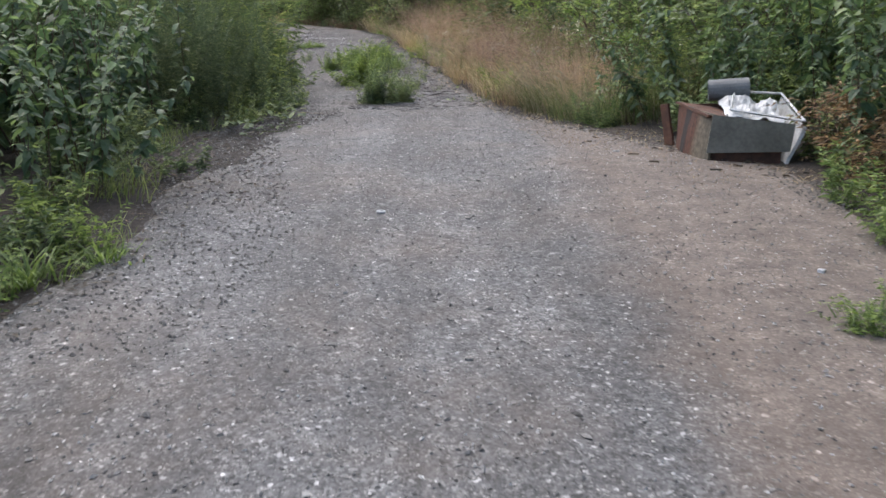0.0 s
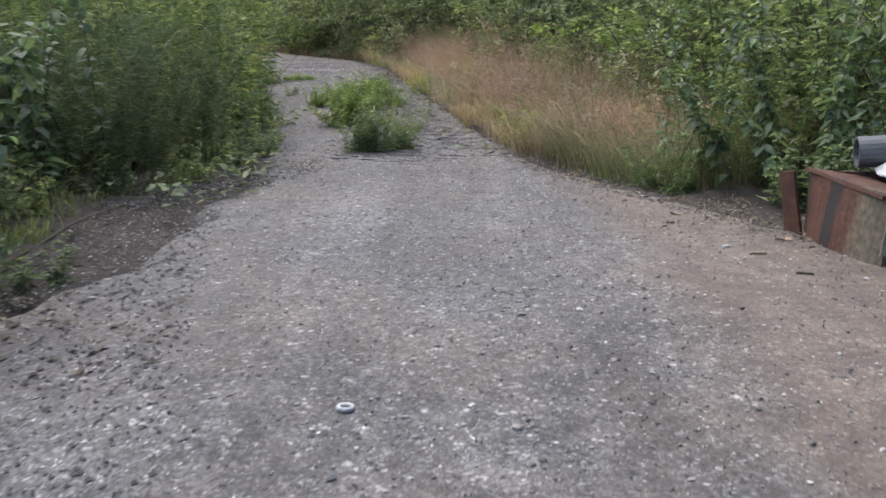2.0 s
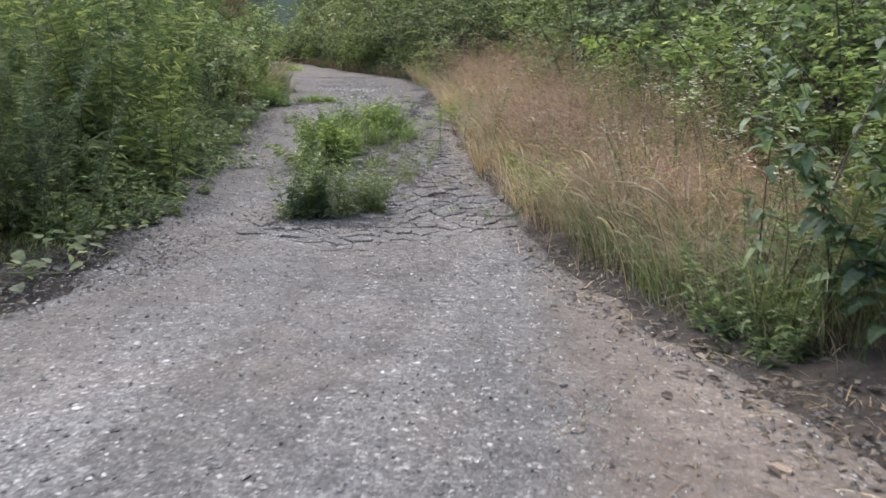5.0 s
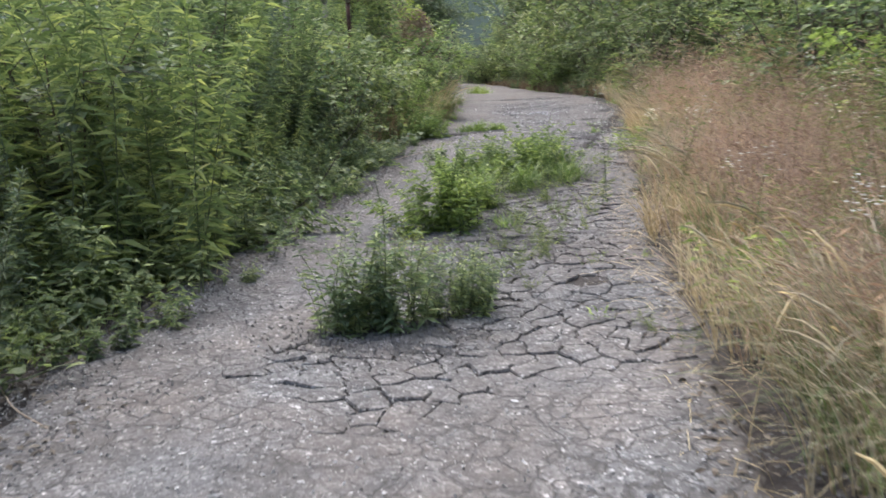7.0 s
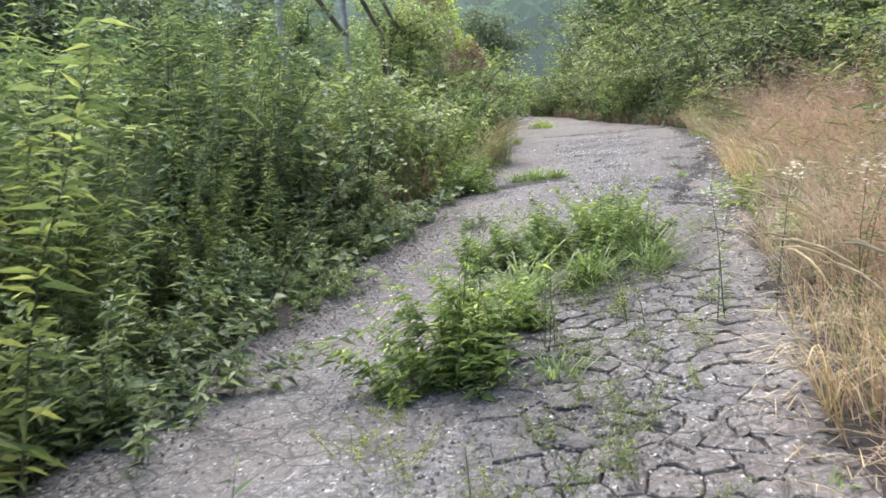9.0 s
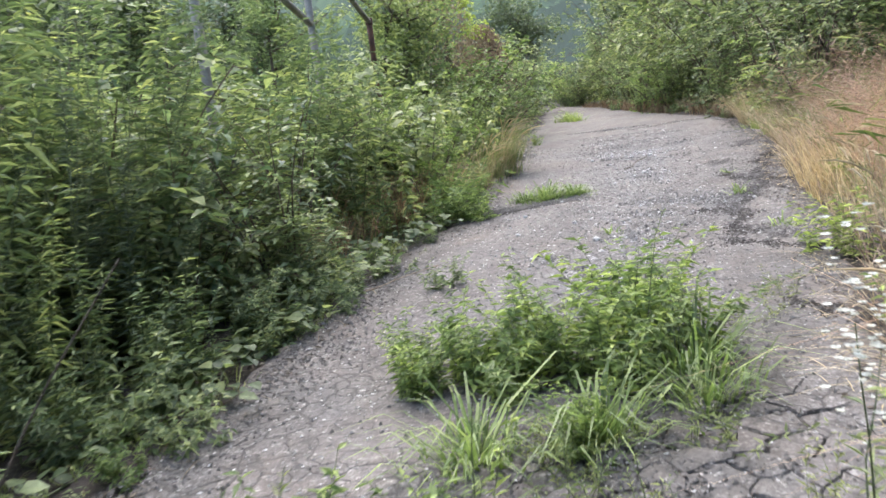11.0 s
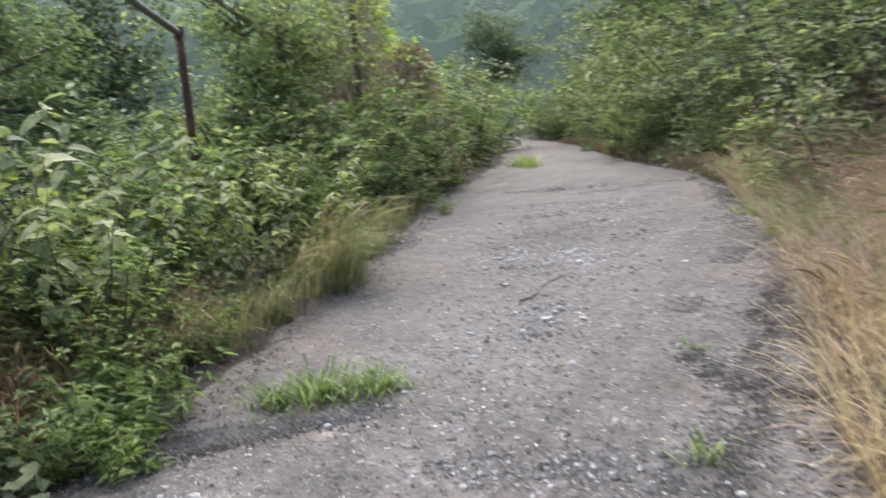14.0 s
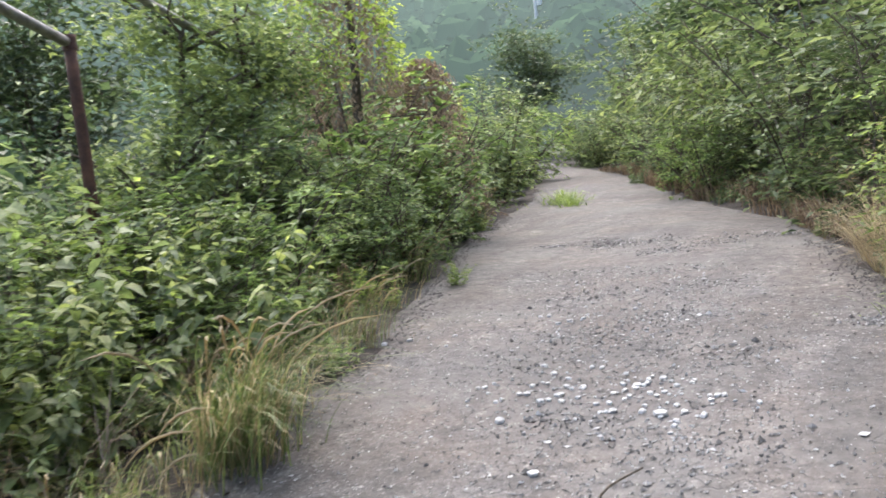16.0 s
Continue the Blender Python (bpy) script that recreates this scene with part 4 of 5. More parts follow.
for y, off, h, n, k in ((22.9, .4, .5, 60, 3), (23.55, .3, .6, 110, 6), (24.25, .05, 1.0, 300, 12), (24.7, .2, .8, 200, 8), (26.2, .3, .6, 100, 6), (27.3, .35, .5, 70, 4), (28.6, .35, .55, 70, 4), (30.2, .4, .5, 60, 3)):
    grass_clump(float(west(y)) - off + 0.15, y, 0.95 * h, int(1.2 * n), k)
for y, off, h, n, k in ((10.5, .3, .6, 130, 4), (10.9, .5, .75, 160, 7), (11.4, .2, .65, 150, 5), (11.9, .4, .85, 170, 8), (12.6, .2, .7, 140, 5), (13.3, .35, .9, 170, 8), (14.0, .2, .7, 130, 5), (14.9, .3, .8, 150, 6), (15.8, .15, .65, 120, 4), (16.9, .3, .8, 140, 6), (18.2, .25, .75, 120, 5), (19.6, .2, .8, 140, 5), (20.7, .15, .75, 140, 5), (21.8, .25, .8, 140, 5), (23.2, .2, .7, 110, 4)):
    grass_clump(float(east(y)) + off + 0.1, y, 0.9 * h, n // 2, k, rng.normal(math.pi, 1.0), 0.25, "arching tussock of dry straw grass leaning over the lane", "tussocks along the east edge")
x, y, way, g = clumps(-1, 18.5, 23, 0.4, 1.6, 60, 40, 0.15)
stuff("dry_grass", "brown withered grass under the bushes", "grass", blades(x, y, 0.75 * g, 0.008, 0.4, 0.6, way), BROWN_LEAF)
x, y, way, g = clumps(-1, 9.5, 21, -0.05, 0.5, 110, 26, 0.08)
stuff("green_grass", "short green grass at the foot of the bank", "grass", blades(x, y, 0.2 * g, 0.006, 0.4, 0.6, way), GREEN_GRASS)
x, y, way, g = clumps(-1, 2.2, 9.5, 0.0, 0.6, 50, 30, 0.1)
stuff("green_grass", "short green grass at the foot of the bank", "grass", blades(x, y, 0.3 * g, 0.006, 0.4, 0.6, way), GREEN_GRASS)


def tuft(x, y, n, r, height, mat=None, label="bright green grass tuft growing from a crack"):
    a, d = rng.uniform(0, 6.28, n), 0.6 * r * np.abs(rng.standard_normal(n))
    root = tagged(new("grass_tuft"), label, "grass", "grass tufts in the lane")
    v, f = blades(x + d * np.cos(a), y + d * np.sin(a), height * rng.uniform(0.45, 1.2, n) * np.exp(-0.5 * d / r), 0.012, 0.6, 0.8, a)
    tagged(part_np("foliage", (v, f), mat or BRIGHT, root), kind="stuff")


for x, y, n, r, h in ((-3.4, 22.1, 240, .22, .28), (-3.15, 22.25, 180, .18, .22), (-3.6, 22.0, 120, .14, .24), (-1.46, 21.85, 40, .07, .22), (-1.75, 23.2, 22, .06, .14), (-7.7, 35.6, 260, .4, .4), (-7.3, 35.0, 160, .3, .3),
                      (-1.98, 3.9, 120, .16, .3), (-1.72, 4.15, 90, .14, .22), (1.8, 3.35, 120, .2, .16), (-0.95, 15.0, 60, .14, .25),
                      (-1.6, 16.4, 140, .22, .4), (-1.2, 16.6, 140, .2, .4), (-1.0, 17.3, 160, .2, .45), (-0.9, 17.0, 110, .2, .3), (0.2, 14.1, 30, .08, .12), (0.15, 13.0, 40, .12, .1), (-1.5, 26.0, 200, .35, .2), (-1.9, 27.2, 160, .3, .25), (-2.15, 20.2, 30, .1, .14), (-0.95, 20.4, 30, .1, .14)):
    tuft(x, y, n, r, h)


# ---- creeping vine along the west edge ----
def vine(y0, y1, n, off):
    root = tagged(new("vine"), "creeping vine with heart-shaped leaves along the lane edge", "vine", "vines along the edge")
    y = np.linspace(y0, y1, 24)
    x = west(y) - off + 0.12 * np.sin(5 * y) + rng.normal(0, 0.03, 24)
    p = np.stack([x, y, ground(x, y) + 0.05 + 0.03 * np.sin(9 * y)], 1)
    part_np("runner", tube(p, np.full(24, 0.004), 4), STEM_GREEN, root)
    at = on_path(p, rng.uniform(0, 1, n)) + 0.1 * rng.standard_normal((n, 3)) * [1, 1, 0.3] + [0, 0, 0.06]
    tagged(part_np("foliage", leaves(at, outward(n, 0.1), 0.09 * rng.uniform(0.6, 1.2, n), 0.08 * rng.uniform(0.6, 1.2, n), 0.15, 0.3), SHRUB, root), kind="stuff")


for y0, y1, n, off in ((18.3, 21.0, 170, -0.05), (18.0, 20.8, 150, 0.2), (11.2, 14.5, 150, 0.05), (13.5, 17.5, 170, 0.05), (8.8, 10.8, 45, -0.1), (8.3, 9.4, 30, -0.75), (10.0, 11.5, 40, -0.35), (16.5, 19.0, 130, 0.1)):
    vine(y0, y1, n, off)


# ---- white-flowered fleabane ----
def fleabane(x, y, height, stems, heads, spread_by=(0.045, 0.045, 0.05), droop_label="slender weed with small white flower heads"):
    root = tagged(new("fleabane"), droop_label, "weed", "white-flowered weeds")
    z = settle(x, y)
    root.matrix_basis = pose(x, y, z)
    for _ in range(stems):
        p = stem_path(height * rng.uniform(0.8, 1.05), 0.15 * height * rng.uniform(0, 1), 0.1 * height, 6, (0.05 * rng.standard_normal(), 0.05 * rng.standard_normal(), -0.02))
        s = part_np("stem", tube(p, np.linspace(0.004, 0.0015, 6), 3), STEM_GREEN, root)
        n = 26
        tagged(part_np("foliage", leaves(on_path(p, rng.uniform(0.05, 0.85, n)), outward(n, 0.4), 0.07, 0.014, 0.2, 0.3, True), LANCE, s), kind="stuff")
        c = p[-1] + np.array(spread_by) * rng.standard_normal((heads, 3))
        at = np.repeat(c, 6, 0)
        spin = np.tile(np.arange(6) * 1.047, heads)
        tagged(part_np("blossom", leaves(at, np.stack([np.cos(spin), np.sin(spin), np.full(len(spin), 0.35)], 1), 0.013, 0.012, 0.1, 0.1, True), PETAL, s), kind="stuff")


for x, y, h, s, k in ((2.2, 10.7, 1.2, 3, 12), (1.5, 12.0, 1.0, 3, 12), (2.5, 9.6, 1.1, 3, 12), (2.0, 11.6, 1.0, 4, 12), (2.7, 10.2, 1.3, 3, 12), (2.1, 12.7, 1.4, 4, 12), (1.9, 9.8, .8, 3, 10), (1.6, 13.6, 1.2, 3, 12), (1.2, 15.2, 1.2, 3, 12),
                      (0.3, 15.7, .95, 3, 18), (0.9, 13.4, .9, 2, 14), (0.8, 20.0, 1.5, 4, 22), (1.2, 21.0, 1.7, 5, 26),
                      (-3.7, 16.5, 3.0, 6, 60), (-3.95, 17.1, 3.05, 6, 60), (-3.6, 15.8, 2.9, 5, 50), (-4.4, 18.0, 3.1, 5, 50), (-6.3, 22.4, 1.7, 4, 26), (-6.8, 23.0, 1.8, 4, 24), (-5.0, 36.2, 2.6, 6, 40), (-4.2, 35.6, 2.6, 6, 40), (-6.4, 37.6, 2.8, 6, 40), (-3.2, 33.4, 1.2, 4, 24), (-1.6, 30.5, 1.0, 4, 24)):
    fleabane(x, y, h, s, k)
for _ in range(9):
    y = rng.uniform(9.6, 13.5)
    fleabane(float(east(y)) + rng.uniform(0.7, 1.7), y, rng.uniform(0.9, 1.35), 2, 9, (0.04, 0.04, 0.03))
for _ in range(26):
    y = rng.uniform(29.0, 42.0)
    fleabane(float(east(y)) + rng.uniform(0.6, 1.6), y, rng.uniform(1.4, 2.2), 3, 40, (0.16, 0.16, 0.1))
fleabane(-0.28, 15.8, .8, 2, 40, (0.03, 0.03, 0.14))
fleabane(-0.02, 16.0, .95, 1, 30, (0.05, 0.08, 0.03))

# ---- dead trunk smothered in vine ----
def vine_snag(x, y, height, radius, green):
    root = tagged(new("vine_clad_snag"), "dead trunk draped in withered brown vine and leaves coloured as sunlit", "dead tree")
    z = settle(x, y)
    s = np.linspace(0, 1, 8)
    part_np("trunk", tube(np.stack([x + 0.15 * np.sin(2 * s), y + 0.1 * s, z - 0.2 + (height - 0.2) * s], 1), np.linspace(0.1, 0.04, 8), 8), BARK, root, shade=True)

    def drape(n, low, high, lo_r, hi_r):
        t, a = rng.uniform(low, high, n), rng.uniform(0, 6.28, n)
        r = radius * np.sqrt(np.clip(1 - (2.0 * t - 0.9) ** 2 * 0.8, 0.05, 1)) * rng.uniform(lo_r, hi_r, n) * (1 + 0.25 * np.sin(3 * a + 5 * t))
        return np.stack([x + r * np.cos(a), y + r * np.sin(a), z + height * t], 1)
    n = 6500
    tagged(part_np("withered_vine", leaves(drape(n, 0.05, 1.0, 0.3, 1.0), outward(n, -0.9), 0.11 * rng.uniform(0.5, 1.2, n), 0.03, 0.3, 0.2, True), WITHERED, root, "dull rose-brown withered vine"), kind="stuff")
    # sunlit rim, painted by leaf colour over the outer upper part
    n = green
    tagged(part_np("foliage", leaves(drape(n, 0.55, 1.04, 0.85, 1.2), outward(n, 0.0), 0.11 * rng.uniform(0.6, 1.2, n), 0.075, 0.2, 0.4, True), SUN_TINTED, root, "yellow-green leaves with sunlight put into their bright colour"), kind="stuff")


WITHERED = leaf_material("withered_vine", (0.12, 0.085, 0.068), (0.22, 0.165, 0.135), (0.36, 0.29, 0.24), 0.3, 0.7, DRY)
vine_snag(-9.05, 31.3, 4.4, 0.9, 1700)
vine_snag(-8.75, 32.9, 2.7, 0.75, 160)

# ---- fence of old pipes on the west side ----
PIPE = plain_material("weathered_pipe", (0.16, 0.15, 0.14), (0.33, 0.31, 0.29), 14.0, 0.6, 0.3)
RUST = plain_material("rusty_steel", (0.045, 0.02, 0.014), (0.11, 0.048, 0.028), 11.0, 0.85, 0.1, 0.5, 0.006)


def pipe_between(a, b, r, sides=12):
    a, b = np.array(a, float), np.array(b, float)
    k = np.linspace(0, 1, 9)[:, None]
    p = a + (b - a) * k + np.array([0, 0, -0.03]) * (4 * k * (1 - k))
    v, f = tube(p, np.full(9, r), sides)
    caps = np.array([[i * sides, i * sides + j, i * sides + j + 1] for i in (0, 8) for j in range(1, sides - 1)])
    return v, np.concatenate([f, caps])


fence = tagged(new("pipe_fence"), "old weathered steel pipe fence overgrown by bushes", "fence")
posts = [(-5.35, 19.5, 3.9), (-6.33, 22.55, 4.2), (-7.36, 25.6, 3.33), (-8.4, 28.6, 3.6), (-9.4, 31.6, 3.7)]
for k, (x, y, top) in enumerate(posts):
    z = settle(x, y)
    part_np("post", pipe_between((x, y, z - 0.2), (x, y, top), 0.045), RUST if k == 2 else PIPE, fence, "rusty post" if k == 2 else "", True)
    part_np("collar", pipe_between((x, y, top - 0.1), (x, y, top + 0.01), 0.055), RUST, fence, "rusty pipe collar", True)
for (a, b, za, zb) in ((0, 1, 3.75, 2.95), (1, 2, 4.1, 3.28), (2, 3, 4.0, 3.5), (3, 4, 4.1, 3.6)):
    part_np("rail", pipe_between((*posts[a][:2], za), (*posts[b][:2], zb), 0.04), PIPE, fence, "", True)

# ---- utility pole far off ----
pole = tagged(new("utility_pole"), "pale concrete utility pole on the wooded hillside", "pole")
px, py = -36.6, 103.6
pz = settle(px, py)
CONCRETE = plain_material("concrete", (0.45, 0.44, 0.42), (0.6, 0.59, 0.57), 2.0, 0.8)
part_np("shaft", tube(np.array([[px, py, pz - 0.5], [px, py, 14], [px, py, 24]]), np.array([0.26, 0.22, 0.17]), 10), CONCRETE, pole)
part_np("crossarm", tube(np.array([[px - 1.1, py, 20.2], [px + 1.1, py, 20.2]]), np.array([0.09, 0.09]), 4), CONCRETE, pole)
part_np("transformer", tube(np.array([[px + 0.45, py, 16.9], [px + 0.45, py, 17.0], [px + 0.45, py, 17.9], [px + 0.45, py, 18.0]]), np.array([0.05, 0.3, 0.3, 0.05]), 10), CONCRETE, pole)


# ---- wooded hillside in the distance ----
def crown_shell():
    """A lumpy closed crown of unit size."""
    bm = bmesh.new()
    bmesh.ops.create_icosphere(bm, subdivisions=3, radius=1)
    o = Vector(rng.uniform(0, 50, 3))
    for v in bm.verts:
        n = v.co.normalized()
        v.co = n * (0.82 + 0.3 * noise.noise(n * 2.2 + o) + 0.16 * noise.noise(n * 6.0 + o))
    bm.verts.ensure_lookup_table()
    geo = np.array([v.co[:] for v in bm.verts]), np.array([[v.index for v in f.verts] for f in bm.faces])
    bm.free()
    return geo


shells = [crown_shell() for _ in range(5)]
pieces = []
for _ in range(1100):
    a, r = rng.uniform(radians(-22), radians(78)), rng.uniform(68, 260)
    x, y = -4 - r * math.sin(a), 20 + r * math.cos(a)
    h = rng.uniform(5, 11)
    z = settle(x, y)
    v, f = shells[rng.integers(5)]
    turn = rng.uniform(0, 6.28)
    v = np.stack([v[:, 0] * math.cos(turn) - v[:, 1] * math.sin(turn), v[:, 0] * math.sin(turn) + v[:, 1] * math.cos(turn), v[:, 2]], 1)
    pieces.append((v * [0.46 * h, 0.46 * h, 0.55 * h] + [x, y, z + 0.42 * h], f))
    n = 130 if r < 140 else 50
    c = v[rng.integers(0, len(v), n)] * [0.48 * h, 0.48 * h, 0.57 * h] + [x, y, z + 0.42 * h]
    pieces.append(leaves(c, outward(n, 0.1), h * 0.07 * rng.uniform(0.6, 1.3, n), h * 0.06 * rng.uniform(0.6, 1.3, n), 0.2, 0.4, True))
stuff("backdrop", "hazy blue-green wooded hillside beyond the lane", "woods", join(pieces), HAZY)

# ---- discarded cabinet on the dirt ----
def rust_panel_material():
    m, nt, b = material("rust_streaked_panel")
    tex = nt.nodes.new("ShaderNodeTexCoord").outputs["Object"]
    mp = node(nt, "Mapping", Scale=(9.0, 9.0, 2.0))
    nt.links.new(tex, mp.inputs["Vector"])
    streak, fine = noise_tex(nt, mp.outputs[0], 1.2, 4.0), noise_tex(nt, tex, 30.0, 5.0)
    along = nt.nodes.new("ShaderNodeSeparateXYZ")
    nt.links.new(tex, along.inputs[0])
    share = node(nt, "MapRange", **{"From Min": 7.66, "From Max": 6.75})
    nt.links.new(along.outputs[1], share.inputs[0])
    wob = nt.nodes.new("ShaderNodeMath")
    wob.operation = "MULTIPLY_ADD"
    wob.inputs[1].default_value = 0.16
    nt.links.new(streak, wob.inputs[0])
    nt.links.new(share.outputs[0], wob.inputs[2])
    col = ramp(nt, wob.outputs[0], [(0.1, (0.05, 0.02, 0.012)), (0.22, (0.13, 0.042, 0.02)), (0.44, (0.11, 0.035, 0.018)), (0.47, (0.018, 0.014, 0.014)), (0.57, (0.016, 0.013, 0.013)), (0.61, (0.1, 0.032, 0.017)), (0.75, (0.12, 0.045, 0.024)), (0.83, (0.2, 0.165, 0.115)), (1.0, (0.15, 0.13, 0.095))])
    col = mix(nt, 1.0, col, ramp(nt, fine, [(0.25, (0.22, 0.23, 0.24)), (0.75, (0.85, 0.82, 0.8))]), "MULTIPLY")
    nt.links.new(col, b.inputs["Base Color"])
    b.inputs["Roughness"].default_value = 0.8
    bump(nt, b, fine, 0.4, 0.004)
    return m


RUST_PANEL = rust_panel_material()
GREY_PANEL = plain_material("dull_grey_panel", (0.085, 0.082, 0.066), (0.135, 0.129, 0.108), 5.0, 0.6)
WHITE_PLASTIC = plain_material("dirty_white_plastic", (0.3, 0.31, 0.315), (0.6, 0.61, 0.62), 8.0, 0.4)
GREY_PIPE = plain_material("grey_plastic_pipe", (0.075, 0.082, 0.09), (0.11, 0.12, 0.13), 10.0, 0.55)
DARK_STEEL = plain_material("dark_rusty_steel", (0.03, 0.018, 0.013), (0.09, 0.04, 0.025), 12.0, 0.9)


def plate(corners, thickness, bulge=0.0):
    """A sheet from four corners, given thickness, dents and softened edges."""
    bm = bmesh.new()
    c = [Vector(p) for p in corners]
    n = (c[1] - c[0]).cross(c[3] - c[0]).normalized()
    grid = []
    for j in range(7):
        for i in range(9):
            u, w = i / 8, j / 6
            p = c[0].lerp(c[1], u).lerp(c[3].lerp(c[2], u), w)
            dent = 0.012 * noise.noise(p * 4.0) + bulge * math.sin(math.pi * u) * (1 - 0.5 * w)
            grid.append((p + n * dent, p + n * (dent - thickness)))
    top = [bm.verts.new(a) for a, _ in grid]
    low = [bm.verts.new(b) for _, b in grid]
    for j in range(6):
        for i in range(8):
            k = j * 9 + i
            bm.faces.new((top[k], top[k + 1], top[k + 10], top[k + 9]))
            bm.faces.new((low[k + 9], low[k + 10], low[k + 1], low[k]))
    rim = [i for i in range(9)] + [9 * j + 8 for j in range(1, 7)] + [54 + i for i in range(7, -1, -1)] + [9 * j for j in range(5, 0, -1)]
    for a, b in zip(rim, rim[1:] + rim[:1]):
        bm.faces.new((top[b], top[a], low[a], low[b]))
    for f in bm.faces:
        f.smooth = False
    return bm


cabinet = tagged(new("broken_cabinet"), "broken rusty appliance casing tipped over on the dirt", "discarded appliance")
cz = settle(2.3, 7.2) - 0.01
A, B, C, D = (2.1, 6.75, cz), (2.68, 6.62, cz), (2.86, 7.55, cz), (2.1, 7.66, cz)


def lift(p, h, dx=0.0, dy=0.0):
    return (p[0] + dx, p[1] + dy, p[2] + h)


part("side_panel", plate((D, A, lift(A, 0.4, 0.04, 0.03), lift(D, 0.42, 0.0, 0.0)), 0.02, 0.07), RUST_PANEL, cabinet, "rust-streaked brown side panel")
part("front_panel", plate((lift(A, 0.1, -0.012, -0.02), lift(B, 0.13, 0.02, -0.02), lift(B, 0.34, 0.05, 0.0), lift(A, 0.4, 0.03, 0.01)), 0.02), GREY_PANEL, cabinet, "dented dull grey front panel")
part("base_frame", plate((lift(A, 0, 0.02, 0.02), lift(B, 0, -0.03, 0.02), lift(B, 0.12, -0.03, 0.02), lift(A, 0.12, 0.02, 0.02)), 0.03), DARK_STEEL, cabinet, "dark rusted base strip")
part("back_panel", plate((C, D, lift(D, 0.4), lift(C, 0.42)), 0.02), DARK_STEEL, cabinet, "dark rusted back panel")
part("end_panel", plate((lift(B, 0.02, 0.02), lift(C, 0.02), lift(C, 0.46, 0.12, 0.0), lift(B, 0.3, 0.16, 0.05)), 0.025), WHITE_PLASTIC, cabinet, "dirty white end panel bent outwards")
part("floor_plate", plate((lift(A, 0.03, 0.02, 0.02), lift(B, 0.03, -0.02, 0.02), lift(C, 0.03, -0.02, -0.02), lift(D, 0.03, 0.02, -0.02)), 0.02), DARK_STEEL, cabinet)
part("top_plate", plate((lift(A, 0.395, 0.0, 0.05), lift(A, 0.36, 0.26, 0.12), lift(D, 0.38, 0.32, -0.03), lift(D, 0.425, -0.03, 0.0)), 0.02), RUST, cabinet, "rusty bent top plate")
part("inner_shelf", plate((lift(A, 0.22, 0.03, 0.2), lift(B, 0.2, -0.02, 0.3), lift(C, 0.25, -0.02, -0.03), lift(D, 0.25, 0.03, -0.03)), 0.02), DARK_STEEL, cabinet, "dark inner plate")
part("torn_strip", plate((lift(D, 0.0, -0.07, 0.12), lift(D, 0.0, -0.03, -0.02), lift(D, 0.4, -0.1, 0.0), lift(D, 0.38, -0.14, 0.12)), 0.02), RUST, cabinet, "loose rusty strip standing at the corner")
for a, b in ((lift(A, 0.43, 0.2, 0.12), lift(B, 0.36, 0.14, 0.05)), (lift(B, 0.36, 0.14, 0.05), lift(C, 0.5, 0.1, 0)), (lift(C, 0.5, 0.1, 0), lift(D, 0.52, 0.45, -0.1)), (lift(A, 0.43, 0.2, 0.12), lift(D, 0.52, 0.45, -0.1))):
    part_np("trim_bar", tube(np.array([a, b]), np.array([0.011, 0.011]), 4), WHITE_PLASTIC, cabinet, "white plastic trim bar")
bm = bmesh.new()
bmesh.ops.create_grid(bm, x_segments=22, y_segments=22, size=0.5)
for v in bm.verts:
    x, y = v.co.x, v.co.y
    rim = max(abs(x), abs(y)) * 2
    v.co = Vector((2.56 + x * 0.46 + 0.12 * y, 7.15 + y * 0.66, cz + 0.42 + 0.1 * y + 0.09 * noise.noise((x * 3.5, y * 3.5, 2)) + 0.018 * noise.noise((x * 12, y * 12, 5)) - 0.1 * max(0, rim - 0.75)))
bmesh.ops.solidify(bm, geom=bm.faces[:], thickness=0.006)
part("crumpled_liner", bm, WHITE_PLASTIC, cabinet, "crumpled white plastic liner")

roll = tagged(new("pipe_piece"), "short hollow grey plastic pipe lying on the broken casing", "pipe")
p0, p1 = np.array([2.33, 7.6, cz + 0.52]), np.array([2.66, 7.52, cz + 0.55])
k = np.linspace(0, 1, 5)[:, None]
vo, fo = tube(p0 + (p1 - p0) * k, np.full(5, 0.092), 20)
vi, fi = tube(p0 + (p1 - p0) * k, np.full(5, 0.076), 20)
n = len(vo)
ring = []
for base in (0, 80):
    for j in range(20):
        a, b = base + j, base + (j + 1) % 20
        ring += [(a, b, n + b), (a, n + b, n + a)]
part_np("shell", (np.concatenate([vo, vi]), np.concatenate([fo, fi[:, ::-1] + n, np.array(ring)])), GREY_PIPE, roll, shade=False)


# ---- stones and litter on the lane ----
def stone(x, y, r, mat, label, name="stone", group="pale stones on the lane"):
    bm = bmesh.new()
    bmesh.ops.create_icosphere(bm, subdivisions=1, radius=1)
    o = rng.uniform(0, 50, 3)
    for v in bm.verts:
        v.co *= 1 + 0.45 * noise.noise(Vector(v.co) * 1.2 + Vector(o))
        v.co.z *= 0.6
    me = bpy.data.meshes.new(name)
    bm.to_mesh(me)
    bm.free()
    me.materials.append(mat)
    ob = new(name, me)
    ob.matrix_basis = pose(x, y, float(road_top(x, y)) + 0.3 * r, 0, 0, rng.uniform(0, 360))
    ob.scale = (r, r * rng.uniform(0.7, 1), r)
    return tagged(ob, label, "stone", group)


